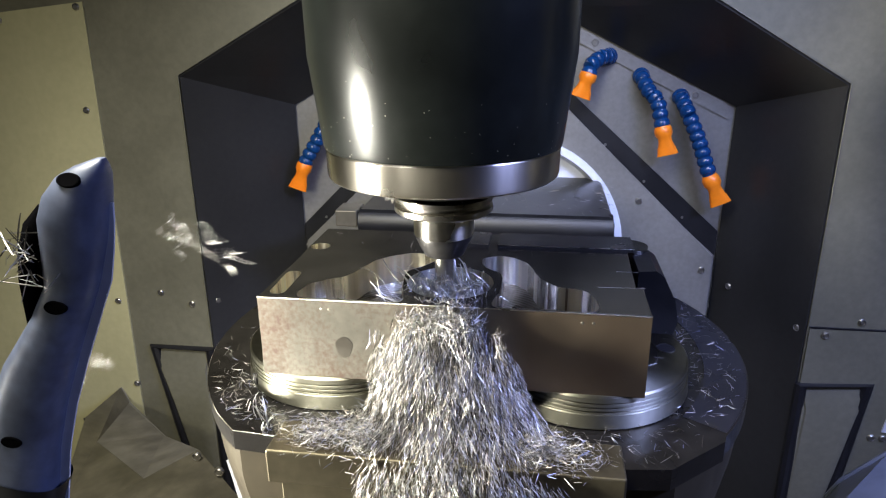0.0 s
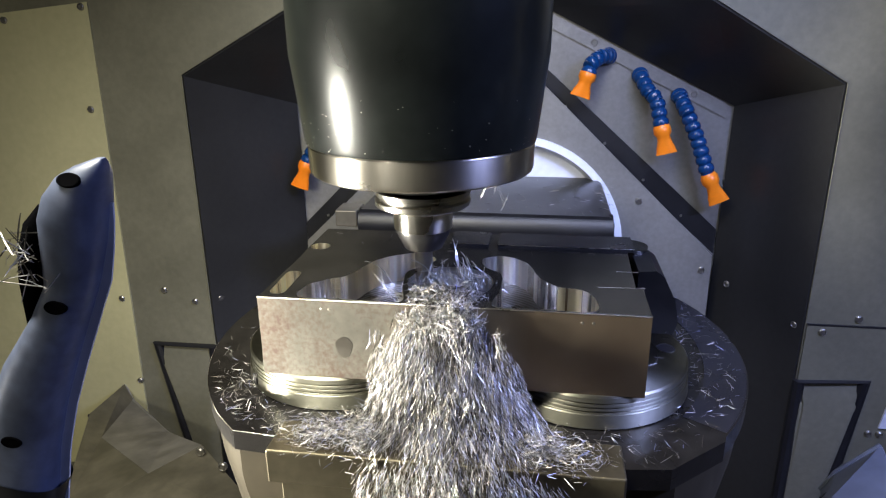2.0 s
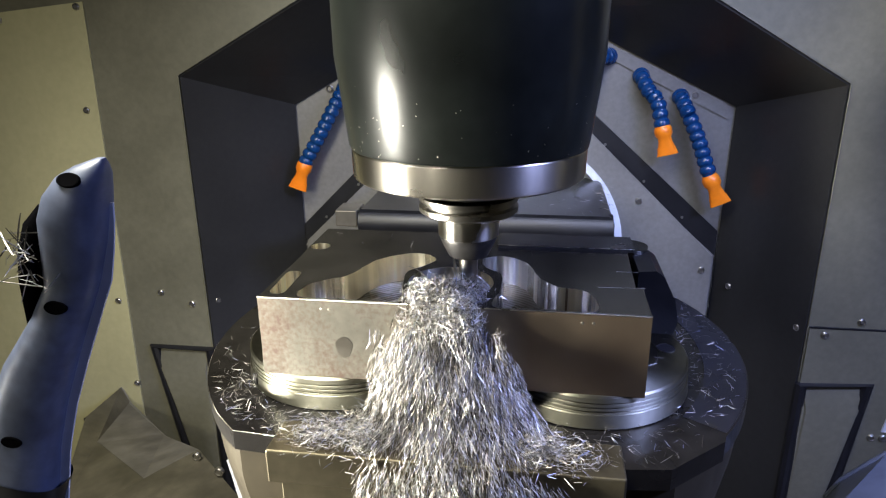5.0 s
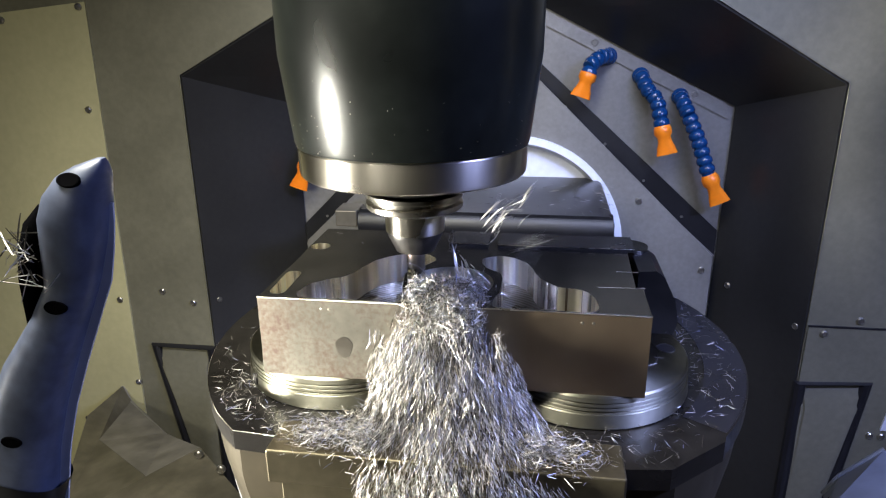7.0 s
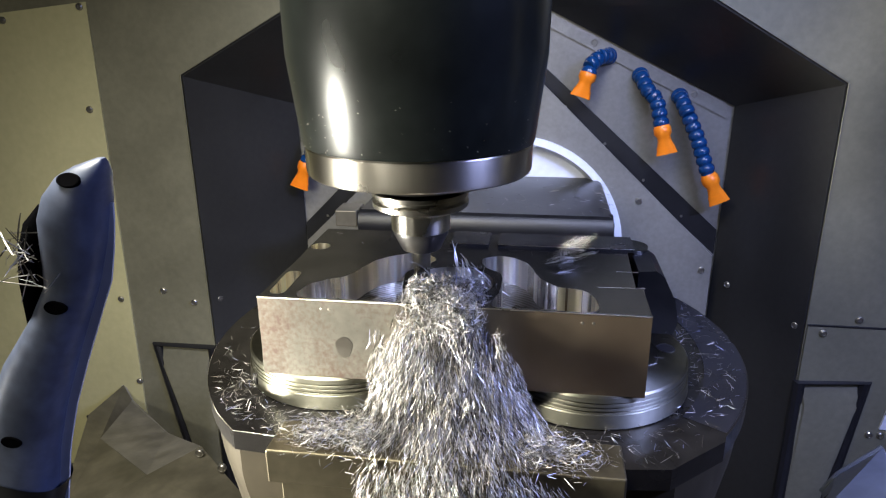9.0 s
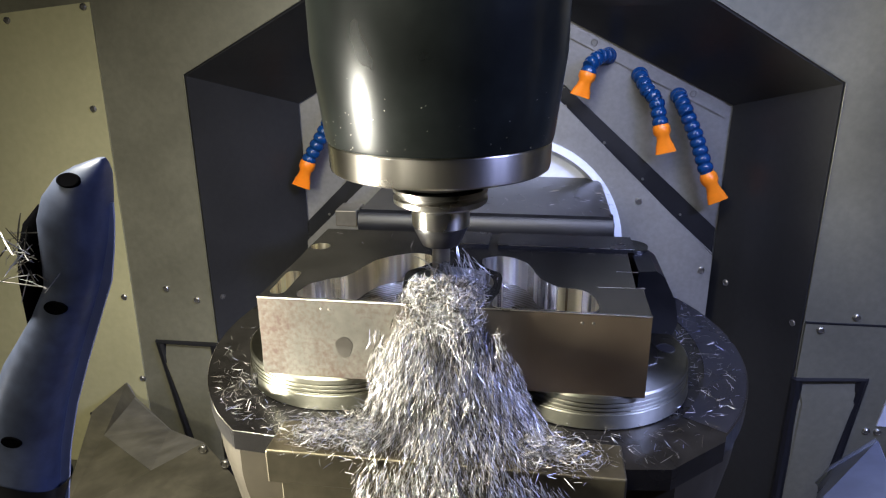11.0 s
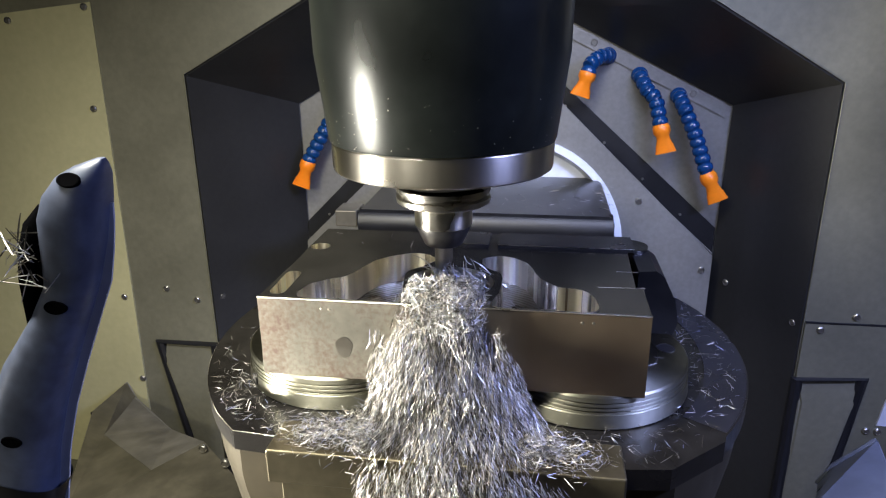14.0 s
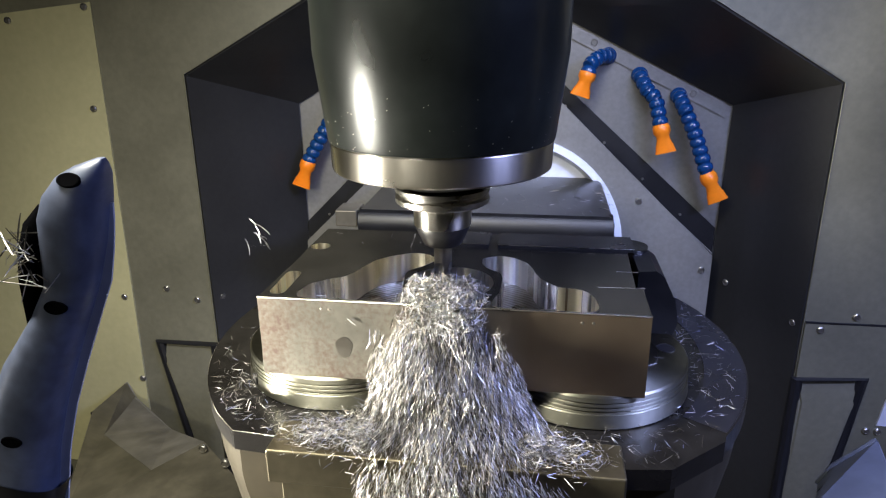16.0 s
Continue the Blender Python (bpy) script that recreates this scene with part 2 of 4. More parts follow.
def lathe(profile, segments=64, bm=None, closed=True):
    """Turns (radius, height) points round the z axis."""
    bm = bm or bmesh.new()
    rings = []
    for r, z in profile:
        if r < 1e-6:
            rings.append([bm.verts.new((0, 0, z))])
        else:
            rings.append([bm.verts.new((r * math.cos(2 * math.pi * i / segments), r * math.sin(2 * math.pi * i / segments), z)) for i in range(segments)])
    for a, b in zip(rings, rings[1:]):
        for i in range(segments):
            j = (i + 1) % segments
            if len(a) == 1:
                bm.faces.new((a[0], b[i], b[j]))
            elif len(b) == 1:
                bm.faces.new((a[i], a[j], b[0]))
            else:
                bm.faces.new((a[i], a[j], b[j], b[i]))
    return bm


def plate(outer, holes, lo, hi, place):
    """A plate with holes: loops of 2D points, thickness from lo to hi; place(u, v, w) gives the point in space."""
    bm = bmesh.new()
    loops = [[bm.verts.new(place(u, v, lo)) for u, v in loop] for loop in (outer, *holes)]
    edges = [bm.edges.new((l[i], l[(i + 1) % len(l)])) for l in loops for i in range(len(l))]
    bmesh.ops.triangle_fill(bm, edges=edges, use_beauty=True)
    faces = list(bm.faces)
    twin = {v: bm.verts.new(Vector(place(0, 0, hi)) - Vector(place(0, 0, lo)) + v.co) for v in list(bm.verts)}
    for f in faces:
        bm.faces.new([twin[v] for v in reversed(f.verts)])
    for l in loops:
        for i in range(len(l)):
            a, b = l[i], l[(i + 1) % len(l)]
            bm.faces.new((a, b, twin[b], twin[a]))
    return bm


def upright(u, v, w):
    return (u, w, v)


def flat(u, v, w):
    return (u, v, w)


def tube(points, radii, segments=14, bm=None):
    """A swept round section along points, closed at both ends."""
    bm = bm or bmesh.new()
    points = [Vector(p) for p in points]
    rings = []
    for i, p in enumerate(points):
        d = (points[min(i + 1, len(points) - 1)] - points[max(i - 1, 0)]).normalized()
        side = d.cross(Vector((0.13, 1, 0.21))).normalized()
        up = side.cross(d)
        rings.append([bm.verts.new(p + radii[i] * (math.cos(2 * math.pi * k / segments) * side + math.sin(2 * math.pi * k / segments) * up)) for k in range(segments)])
    for a, b in zip(rings, rings[1:]):
        for k in range(segments):
            bm.faces.new((a[k], a[(k + 1) % segments], b[(k + 1) % segments], b[k]))
    bm.faces.new(rings[0][::-1])
    bm.faces.new(rings[-1])
    return bm


def arc(cx, cy, r, a0, a1, n):
    return [(cx + r * math.cos(radians(a0 + (a1 - a0) * i / n)), cy + r * math.sin(radians(a0 + (a1 - a0) * i / n))) for i in range(n + 1)]


RIDING = []  # everything that slides with the table
FLOOR_Z = -0.80

# ---- enclosure ----


def enclosure():
    left, right, low, top = -1.35, 1.05, FLOOR_Z, 0.95
    tagged(part("floor", box((left, -1.0, low - 0.02), (right, 1.0, low)), TRAY), "grey steel chip floor under the table", "floor", kind="structure")
    tagged(part("ceiling", box((left, -1.0, top), (right, 1.0, top + 0.02)), WALL), "plain grey sheet roof of the enclosure", "ceiling", kind="structure")
    tagged(part("wall_left", box((left - 0.02, -1.0, low), (left, 0.755, top)), WALL), "grey painted side wall of the enclosure", "wall", kind="structure")
    tagged(part("wall_right", box((right, -1.0, low), (right + 0.02, 0.755, top)), WALL), "grey painted side wall of the enclosure", "wall", kind="structure")
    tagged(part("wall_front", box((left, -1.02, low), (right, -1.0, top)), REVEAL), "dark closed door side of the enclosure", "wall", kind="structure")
    front = [(-0.578, low), (-0.577, 0.075), (-0.353, 0.195), (-0.02, 0.375), (0.309, 0.188), (0.513, 0.066), (0.515, low)]
    inner = [(-0.432, low), (-0.435, 0.009), (-0.334, 0.067), (-0.051, 0.238), (0.052, 0.186), (0.399, 0.013), (0.394, low)]
    loop = [(left, low), *[(left, top), (right, top)], (right, low), *front[::-1]]
    wall = tagged(part("wall_back", plate(loop, [], 0.76, 0.775, upright), WALL), "grey painted sheet wall with a gabled opening", "wall", kind="structure")
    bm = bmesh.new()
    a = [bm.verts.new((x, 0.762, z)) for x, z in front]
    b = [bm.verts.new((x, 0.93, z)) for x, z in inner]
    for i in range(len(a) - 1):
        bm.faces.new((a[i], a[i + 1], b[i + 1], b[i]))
    rev = part("reveal", bm, REVEAL, wall, "splayed reveal of the opening, shade put into its colour")
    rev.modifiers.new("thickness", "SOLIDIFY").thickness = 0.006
    # bright folded edge along the opening
    part("edge_bead", tube([(x, 0.7585, z) for x, z in front], [0.0007] * len(front), 8), WALL, wall, "worn sheet edge")
    back = tagged(part("wall_rear", plate([(-0.5, low), (-0.5, 0.4), (0.5, 0.4), (0.5, low)], [], 0.932, 0.945, upright), PLATE), "light grey rear sheet behind the opening", "wall", kind="structure")
    low_sheet = [(0.5165, low), (0.5165, -0.3405), (right - 0.001, -0.3385), (right - 0.001, low)]
    part("lower_sheet", plate([(x, z - 0.0005) for x, z in low_sheet], [], 0.7565, 0.7599, upright), WALL, wall, "grey lower wall sheet")
    white = [(0.6630, -0.531), (0.676, -0.44), (right - 0.002, -0.44), (right - 0.002, -0.531)]
    part("white_sheet", plate(white, [], 0.753, 0.7564, upright), WHITE, wall, "white corner sheet")
    part("joint", box((0.5165, 0.7562, -0.3402), (right - 0.001, 0.7599, -0.3375)), BLACK, wall, "dark sheet joint")
    strip = [(-0.04, 0.222), (0.052, 0.176), (0.383, 0.014), (0.383, -0.012), (-0.04, 0.196)]
    part("edge_strip", plate(strip, [], 0.9285, 0.9318, upright), PLATE, back)
    return wall, back


def screw(place, parent, r=0.0062, turn=0):
    bm = lathe([(0, 0.0035), (r * 0.55, 0.0035), (r * 0.6, 0.0016), (r * 0.75, 0.004), (r, 0.0025), (r, -0.002)], 14)
    ob = part("screw", bm, BOLT, parent)
    ob.matrix_basis = Matrix.Translation(place) @ pose(0, 0, 0, 90, 0, turn)
    return smooth(ob)


wall, rear = enclosure()
screw((0.5022, 0.7735, -0.347), wall, 0.0062, -55)
screw((0.4150, 0.8945, -0.323), wall, 0.0062, -55)
screw((-0.5635, 0.775, -0.353), wall, 0.0062, 50)
for x, z in ((0.542, -0.351), (0.649, -0.544), (0.668, -0.544)):
    screw((x, 0.7560, z), wall)
for x, z in ((0.597, -0.325), (-0.671, -0.336), (-0.609, -0.357)):
    screw((x, 0.7595, z), wall)
for x, z in ((0.140, 0.121), (0.323, 0.030), (-0.360, 0.037)):
    screw((x, 0.9315, z), rear, 0.007)


def cream_panel():
    ob = tagged(part("cream_cover", plate([(-1.349, -0.76), (-1.349, 0.135), (-0.7325, 0.197), (-0.748, -0.551), (-0.752, -0.76)], [], 0.7560, 0.7597, upright), CREAM), "cream painted cover panel screwed to the wall", "panel")
    for x, z in ((-0.759, 0.014), (-0.762, -0.357), (-0.752, -0.540), (-0.745, 0.189), (-0.897, 0.168)):
        screw((x, 0.7558, z), ob)


cream_panel()


def wiper():
    band = [(0.389, -0.222), (0.389, -0.274), (-0.033, 0.105), (-0.428, -0.282), (-0.428, -0.236), (-0.033, 0.155)]
    ob = tagged(part("wiper_seal", plate(band, [], 0.922, 0.9318, upright), RUBBER), "black rubber wiper strip on the rear sheet", "seal")
    for a, b in ((1, 2), (2, 3)):
        p, q = band[a], band[b]
        for k in (0.16, 0.34, 0.52, 0.70, 0.88):
            u, v = p[0] + (q[0] - p[0]) * k, p[1] + (q[1] - p[1]) * k + 0.016
            head = part("cap_screw", lathe([(0, 0.0022), (0.0022, 0.0022), (0.0026, 0.0012), (0.0026, -0.002)], 12), BOLT, ob)
            head.matrix_basis = pose(u, 0.9215, v, 90)
        part("lip", tube([(p[0], 0.9215, p[1]), (q[0], 0.9215, q[1])], [0.0014, 0.0014], 8), PLATE, ob, "thin bright metal lip")
    return ob


wiper()


def raised_pad(points, name="raised_pad"):
    ob = thing(name, (points[0][0], 0.7598, points[0][1]), "grey pressed sheet pad edged with black sealant", "pad", "raised pads")
    x0, z0 = points[0]
    c = [sum(p[i] for p in points) / len(points) for i in (0, 1)]
    bm = bmesh.new()
    a = [bm.verts.new((x - x0, 0, z - z0)) for x, z in points]
    b = [bm.verts.new((x - x0 + (c[0] - x) * 0.16, -0.015 if z > c[1] else -0.006, z - z0 + (c[1] - z) * 0.26)) for x, z in points]
    n = len(a)
    for i in range(n):
        bm.faces.new((a[i], a[(i + 1) % n], b[(i + 1) % n], b[i]))
    bm.faces.new(b)
    bm.faces.new(a[::-1])
    bmesh.ops.bevel(bm, geom=list(bm.edges), offset=0.004, segments=2, affect="EDGES")
    smooth(part("pad", bm, WALL, ob))
    bead = [(x - x0, -0.001, z - z0) for x, z in points]
    smooth(part("sealant", tube(bead, [0.011] * len(bead), 10), BLACK, ob, "black sealant bead"))
    return ob


raised_pad([(0.519, -0.795), (0.519, -0.449), (0.626, -0.441), (0.588, -0.795)])
raised_pad([(-0.645, -0.795), (-0.700, -0.452), (-0.582, -0.452), (-0.582, -0.795)])


def hose(points, nozzle, group="coolant hoses"):
    """A jointed coolant hose: ball segments along a line, and a flared flat nozzle at its end."""
    ob = thing("coolant_hose", points[0], "blue jointed coolant hose with an orange flat nozzle", "hose", group)
    base = Vector(points[0])
    pts = [Vector(p) - base for p in points]
    dense = []
    for a, b in zip(pts, pts[1:]):
        for i in range(30):
            dense.append(a.lerp(b, i / 30))
    dense.append(pts[-1])
    for _ in range(14):
        dense = [dense[0]] + [(dense[i - 1] + dense[i] * 2 + dense[i + 1]) / 4 for i in range(1, len(dense) - 1)] + [dense[-1]]
    run, seats = 0.0, [(dense[0], dense[1] - dense[0])]
    for a, b in zip(dense, dense[1:]):
        run += (b - a).length
        if run > 0.0150:
            run = 0.0
            seats.append((b, b - a))
    seg = None
    for p, d in seats:
        m = Matrix.Translation(p) @ d.to_track_quat("Z", "Y").to_matrix().to_4x4()
        if seg is None:
            seg = smooth(part("segment", lathe([(0, -0.003), (0.0112, -0.003), (0.0136, 0.0), (0.0143, 0.004), (0.0138, 0.0085), (0.0118, 0.0105), (0.0112, 0.0135), (0.0114, 0.016), (0, 0.016)], 20), BLUE, ob))
            seg.matrix_basis = m
        else:
            s = new("segment", seg.data)
            s.parent, s.matrix_basis = ob, m
    a, b = pts[-1], Vector(nozzle) - base
    q = (b - a).normalized()
    bm = bmesh.new()
    length = (b - a).length
    rings = []
    for f, w, h in ((0.0, 0.012, 0.012), (0.12, 0.0155, 0.0155), (0.3, 0.0155, 0.0155), (0.42, 0.0115, 0.0115), (0.55, 0.012, 0.0095), (0.98, 0.0185, 0.005), (1.0, 0.0182, 0.0048)):
        rings.append([bm.verts.new((w * math.cos(2 * math.pi * k / 20), h * math.sin(2 * math.pi * k / 20), f * length)) for k in range(20)])
    rings.append([bm.verts.new((v.co.x * 0.84, v.co.y * 0.60, length * 0.72)) for v in rings[-1]])
    for u, v in zip(rings, rings[1:]):
        for k in range(20):
            bm.faces.new((u[k], u[(k + 1) % 20], v[(k + 1) % 20], v[k]))
    bm.faces.new(rings[0][::-1])
    bm.faces.new(rings[-1])
    nz = smooth(part("nozzle", bm, ORANGE, ob, "bright orange flat nozzle"), 50)
    x = q.cross(Vector((0, 1, 0.15))).normalized()
    nz.matrix_basis = Matrix.Translation(a) @ Matrix((x, q.cross(x), q)).transposed().to_4x4()
    collar = part("collar", lathe([(0, -0.004), (0.0152, -0.004), (0.0152, 0.003), (0.013, 0.006), (0, 0.006)], 24), BLUE, ob)
    collar.matrix_basis = pose(0, 0.003, 0, 90)
    return ob


hose([(0.1660, 0.9260, 0.0978), (0.1486, 0.9050, 0.0969), (0.1364, 0.8900, 0.0881), (0.1310, 0.8850, 0.0749)], (0.1166, 0.8780, 0.0297))
hose([(0.2251, 0.9260, 0.0633), (0.2350, 0.9050, 0.0425), (0.2527, 0.8950, 0.0239), (0.2629, 0.8850, -0.0184)], (0.2764, 0.8780, -0.0705))
hose([(0.2976, 0.9260, 0.0268), (0.3069, 0.9000, 0.0040), (0.3281, 0.8900, -0.0413), (0.3515, 0.8800, -0.1052)], (0.3767, 0.8740, -0.1574))
hose([(-0.3310, 0.9260, 0.0372), (-0.3382, 0.9050, 0.0181), (-0.3675, 0.8900, -0.0382), (-0.4030, 0.8850, -0.0974)], (-0.4221, 0.8780, -0.1517))


def tray():
    bm = bmesh.new()
    p = [(-0.7935, 0.7570, -0.5566), (-0.7753, 0.6200, -0.5405), (-0.6234, 0.3300, -0.5274), (-0.2963, 0.3300, -0.4886), (-0.4808, 0.5000, -0.5003), (-0.6068, 0.6000, -0.5525), (-0.7681, 0.7400, -0.5817), (-0.7107, 0.5600, -0.5477), (-0.5291, 0.4200, -0.5013)]
    v = [bm.verts.new(c) for c in p]
    for f in ((0, 1, 7, 6), (1, 2, 8, 7), (2, 3, 4, 8)):
        bm.faces.new([v[i] for i in f])
    ob = tagged(part("chip_chute", bm, TRAY), "worn grey sloping sheet metal chip chute", "chute")
    ob.modifiers.new("thickness", "SOLIDIFY").thickness = 0.004
    bm = bmesh.new()
    v = [bm.verts.new(p[i]) for i in (6, 7, 8, 4, 5)]
    for f in ((0, 1, 4), (1, 2, 4), (2, 3, 4)):
        bm.faces.new([v[i] for i in f])
    part("worn_panel", bm, SCUFF, ob, "pale scuffed panel of worn coating").modifiers.new("thickness", "SOLIDIFY").thickness = 0.004
    smooth(part("folded_edge", tube([p[0], p[6], p[5], p[4]], [0.005, 0.005, 0.004, 0.002], 8), PLATE, ob, "bright folded edge"))
    smooth(part("fold", tube([p[1], p[7], p[8], p[4]], [0.003, 0.003, 0.003, 0.002], 8), BLACK, ob, "dark fold line"))
    screw((-0.4674, 0.4700, -0.4863), ob, 0.007)
    screw((-0.4096, 0.4300, -0.4793), ob, 0.007)
    bm = bmesh.new()
    q = [(-0.3795, 0.4000, -0.4356), (-0.3717, 0.4100, -0.4324), (-0.3530, 0.3850, -0.4430), (-0.3283, 0.3600, -0.4552), (-0.3216, 0.3500, -0.4633), (-0.3396, 0.3500, -0.4634), (-0.3630, 0.3800, -0.4469)]
    bm.faces.new([bm.verts.new(c) for c in q])
    ob = tagged(part("torn_liner", bm, WHITE), "crumpled white strip of torn liner beside the table", "liner strip")
    ob.modifiers.new("thickness", "SOLIDIFY").thickness = 0.003
    bm = bmesh.new()
    p = [(0.3285, 0.2000, -0.2640), (0.3392, 0.2000, -0.2432), (0.3720, 0.2000, -0.2108), (0.3460, 0.1000, -0.2013), (0.2930, 0.1200, -0.2254)]
    bm.faces.new([bm.verts.new(c) for c in p])
    ob = tagged(part("chute_flap", bm, FLAP), "grey sheet metal flap beside the table, tinted with blue lamp light", "flap")
    ob.modifiers.new("thickness", "SOLIDIFY").thickness = 0.004
    smooth(part("rolled_edge", tube(p[:3], [0.003, 0.003, 0.003], 8), FLAP, ob))


tray()

# ---- the sliding table ----


def gable_cover():
    ob = thing("sliding_cover", (0, 0.90, -0.2), "light grey gabled cover plate with a round bore", "cover")
    place = lambda u, v, w: (u, w, v + 0.2)
    outline = [(-0.416, FLOOR_Z + 0.05), (-0.416, -0.264), (-0.0185, 0.118), (0.379, -0.265), (0.382, FLOOR_Z + 0.05)]
    part("plate", plate(outline, [arc(0.001, -0.251, 0.209, 0, 355, 71)], -0.002, 0.006, place), PLATE, ob)
    bm = lathe([(0.209, 0.0), (0.209, -0.012), (0.196, -0.014), (0.19, 0.004), (0.186, 0.014), (0.0, 0.014)], 72)
    rim = smooth(part("bore_liner", bm, WHITE, ob, "white round liner of the bore"))
    rim.matrix_basis = Matrix.Translation((0.001, 0.003, -0.051)) @ pose(0, 0, 0, -90)
    for x, z in ((0.362, -0.293), (0.235, -0.161)):
        screw((x, -0.0025, z + 0.2), ob, 0.006)
    RIDING.append(ob)


gable_cover()


def trunnion():
    ob = thing("trunnion_arm", (0, 0.66, -0.13), "dark oily steel trunnion arm behind the table", "arm")
    top, half = 0.007, 0.166
    prof = [(-0.236, -0.4), (-0.236, top - 0.006), (-0.230, top), (half - 0.008, top), (half - 0.002, top - 0.004), (half + 0.001, top - 0.012), (half + 0.002, -0.4)]
    smooth(part("body", plate(prof, [], -0.014, 0.252, upright), ARM, ob))
    nose = tube([(-0.234, 0.0, -0.017), (half - 0.001, 0.0, -0.017)], [0.0235, 0.0235], 32)
    smooth(part("front_roll", nose, RUBBER, ob, "dark rounded front edge"))
    part("front_pad", box((-0.272, -0.019, -0.022), (-0.2365, 0.03, 0.005), 0.002), TRAY, ob, "light grey end block")
    RIDING.append(ob)


trunnion()


def rotary_table():
    ob = thing("rotary_table", (0.005, 0.115, -0.076), "dark oily steel rotary table with cut front corners", "table")
    cut = [(-0.1445, -0.1385), (-0.1345, -0.1475), (-0.106, -0.1500), (0.102, -0.155), (0.127, -0.152), (0.163, -0.120)]
    outline = cut[:3] + [(-0.03, -0.152), (0.03, -0.154)] + cut[3:] + arc(0, 0, 0.2008, -35, 221, 80)
    part("table_plate", plate(outline, [], -0.014, 0.0, flat), TABLE, ob)
    bm = lathe([(0, -0.0015), (0.196, -0.003), (0.1998, -0.005), (0.1995, -0.009), (0.196, -0.045), (0.188, -0.09), (0.178, -0.36), (0, -0.36)], 110)
    for co, no in (((0, -0.146, 0), (0, -1, 0)), ((-0.138, -0.141, 0), (-0.66, -0.75, 0)), ((0.138, -0.140, 0), (0.66, -0.75, 0))):
        bmesh.ops.bisect_plane(bm, geom=bm.verts[:] + bm.edges[:] + bm.faces[:], plane_co=co, plane_no=no, clear_outer=True)
        bmesh.ops.holes_fill(bm, edges=[e for e in bm.edges if e.is_boundary], sides=0)
    rim = [(r * math.cos(radians(a)), r * math.sin(radians(a))) for r, s in ((0.1995, 1), (0.172, -1)) for a in range(-34 if s > 0 else 60, 61 if s > 0 else -35, 2 * s)]
    part("rim_face", plate(rim, [], 0.0, 0.0004, flat), RIM, ob, "paler worn rim of the table")
    # bright line: chamfer highlight along the left arc, wear at the front
    worn = [(x, y, -0.0004) for x, y in [*arc(0, 0, 0.2008, 190, 221, 10), *cut[:3]]]
    part("worn_lit_edge", tube(worn, [0.0004] * len(worn), 8), STEEL, ob, "bright worn table edge and painted chamfer highlight")
    smooth(part("pedestal", bm, PEDESTAL, ob, "light grey machined pedestal"), 25)
    RIDING.append(ob)
    ob = thing("front_bar", (0.0, -0.035, -0.076), "brown oily steel bar along the table front", "bar")
    part("bar", box((-0.101, -0.017, -0.021), (0.106, 0.016, 0.0016), 0.0012), BAR, ob)
    part("lower_bar", box((-0.094, -0.014, -0.08), (0.098, 0.012, -0.0215), 0.0012), BAR, ob)
    RIDING.append(ob)


rotary_table()


def fixture(place, bores, side=None):
    """A turned round riser with two fine grooves under its rim."""
    ob = thing("fixture_disc", place, "turned steel riser disc with fine grooves under the block", "fixture", "riser discs")
    h, r = 0.0222, 0.0675
    profile = [(0, 0), (r + 0.0008, 0.0), (r + 0.0016, 0.0008), (r + 0.0008, h - 0.0125), (r, h - 0.0122)]
    for g in (0.0105, 0.0078, 0.0048):
        z = h - g
        profile += [(r, z - 0.0006), (r - 0.0011, z - 0.0002), (r - 0.0011, z + 0.0002), (r, z + 0.0006)]
    profile += [(r, h - 0.0012), (r - 0.001, h), (0.048, h), (0.0475, h - 0.0006), (0, h - 0.0006)]
    smooth(part("disc", lathe(profile, 128), DISC, ob))
    # bores are flat dark caps: the shade inside them is put into the colour
    for x, y in bores:
        part("bore", lathe([(0.0, h + 0.0003), (0.0052, h + 0.0003), (0.0062, h + 0.0006), (0.0066, h - 0.002)], 24), BLACK, ob).matrix_basis = Matrix.Translation((x, y, 0))
    if side is not None:
        socket = part("side_bore", lathe([(0.0, 0.0004), (0.0034, 0.0004), (0.0042, 0.0009), (0.0046, -0.004)], 24), DARKSTEEL, ob)
        socket.matrix_basis = pose(-(r + 0.0012) * math.cos(radians(side)), -(r + 0.0012) * math.sin(radians(side)), 0.0062, 90, 0, side - 90)
    RIDING.append(ob)


fixture((-0.0845, 0.0645, -0.0758), [(-0.056, 0.012)], 42)
fixture((0.0890, 0.0650, -0.0758), [(0.054, 0.004), (0.040, 0.045)])


def side_clamp():
    ob = thing("side_clamp", (0.132, 0.11, -0.0535), "dark rounded steel side clamp beside the block", "clamp")
    prof = [(-0.008, 0.0), (-0.008, 0.047), (0.004, 0.048), (0.010, 0.044), (0.019, 0.026), (0.022, 0.011), (0.02, 0.0)]
    smooth(part("jaw", plate(prof, [], -0.018, 0.03, upright), ARM, ob), 30)
    RIDING.append(ob)


side_clamp()


def bezier_loop(points, n=8, closed=True):
    """A rounded line through points (Catmull-Rom)."""
    out, k = [], len(points)
    for i in range(k):
        p0, p1, p2, p3 = (Vector((*points[(i + j) % k], 0)) for j in (-1, 0, 1, 2))
        for s in range(n):
            t = s / n
            v = 0.5 * ((2 * p1) + (p2 - p0) * t + (2 * p0 - 5 * p1 + 4 * p2 - p3) * t * t + (3 * p1 - p0 - 3 * p2 + p3) * t ** 3)
            out.append((v.x, v.y))
    return out


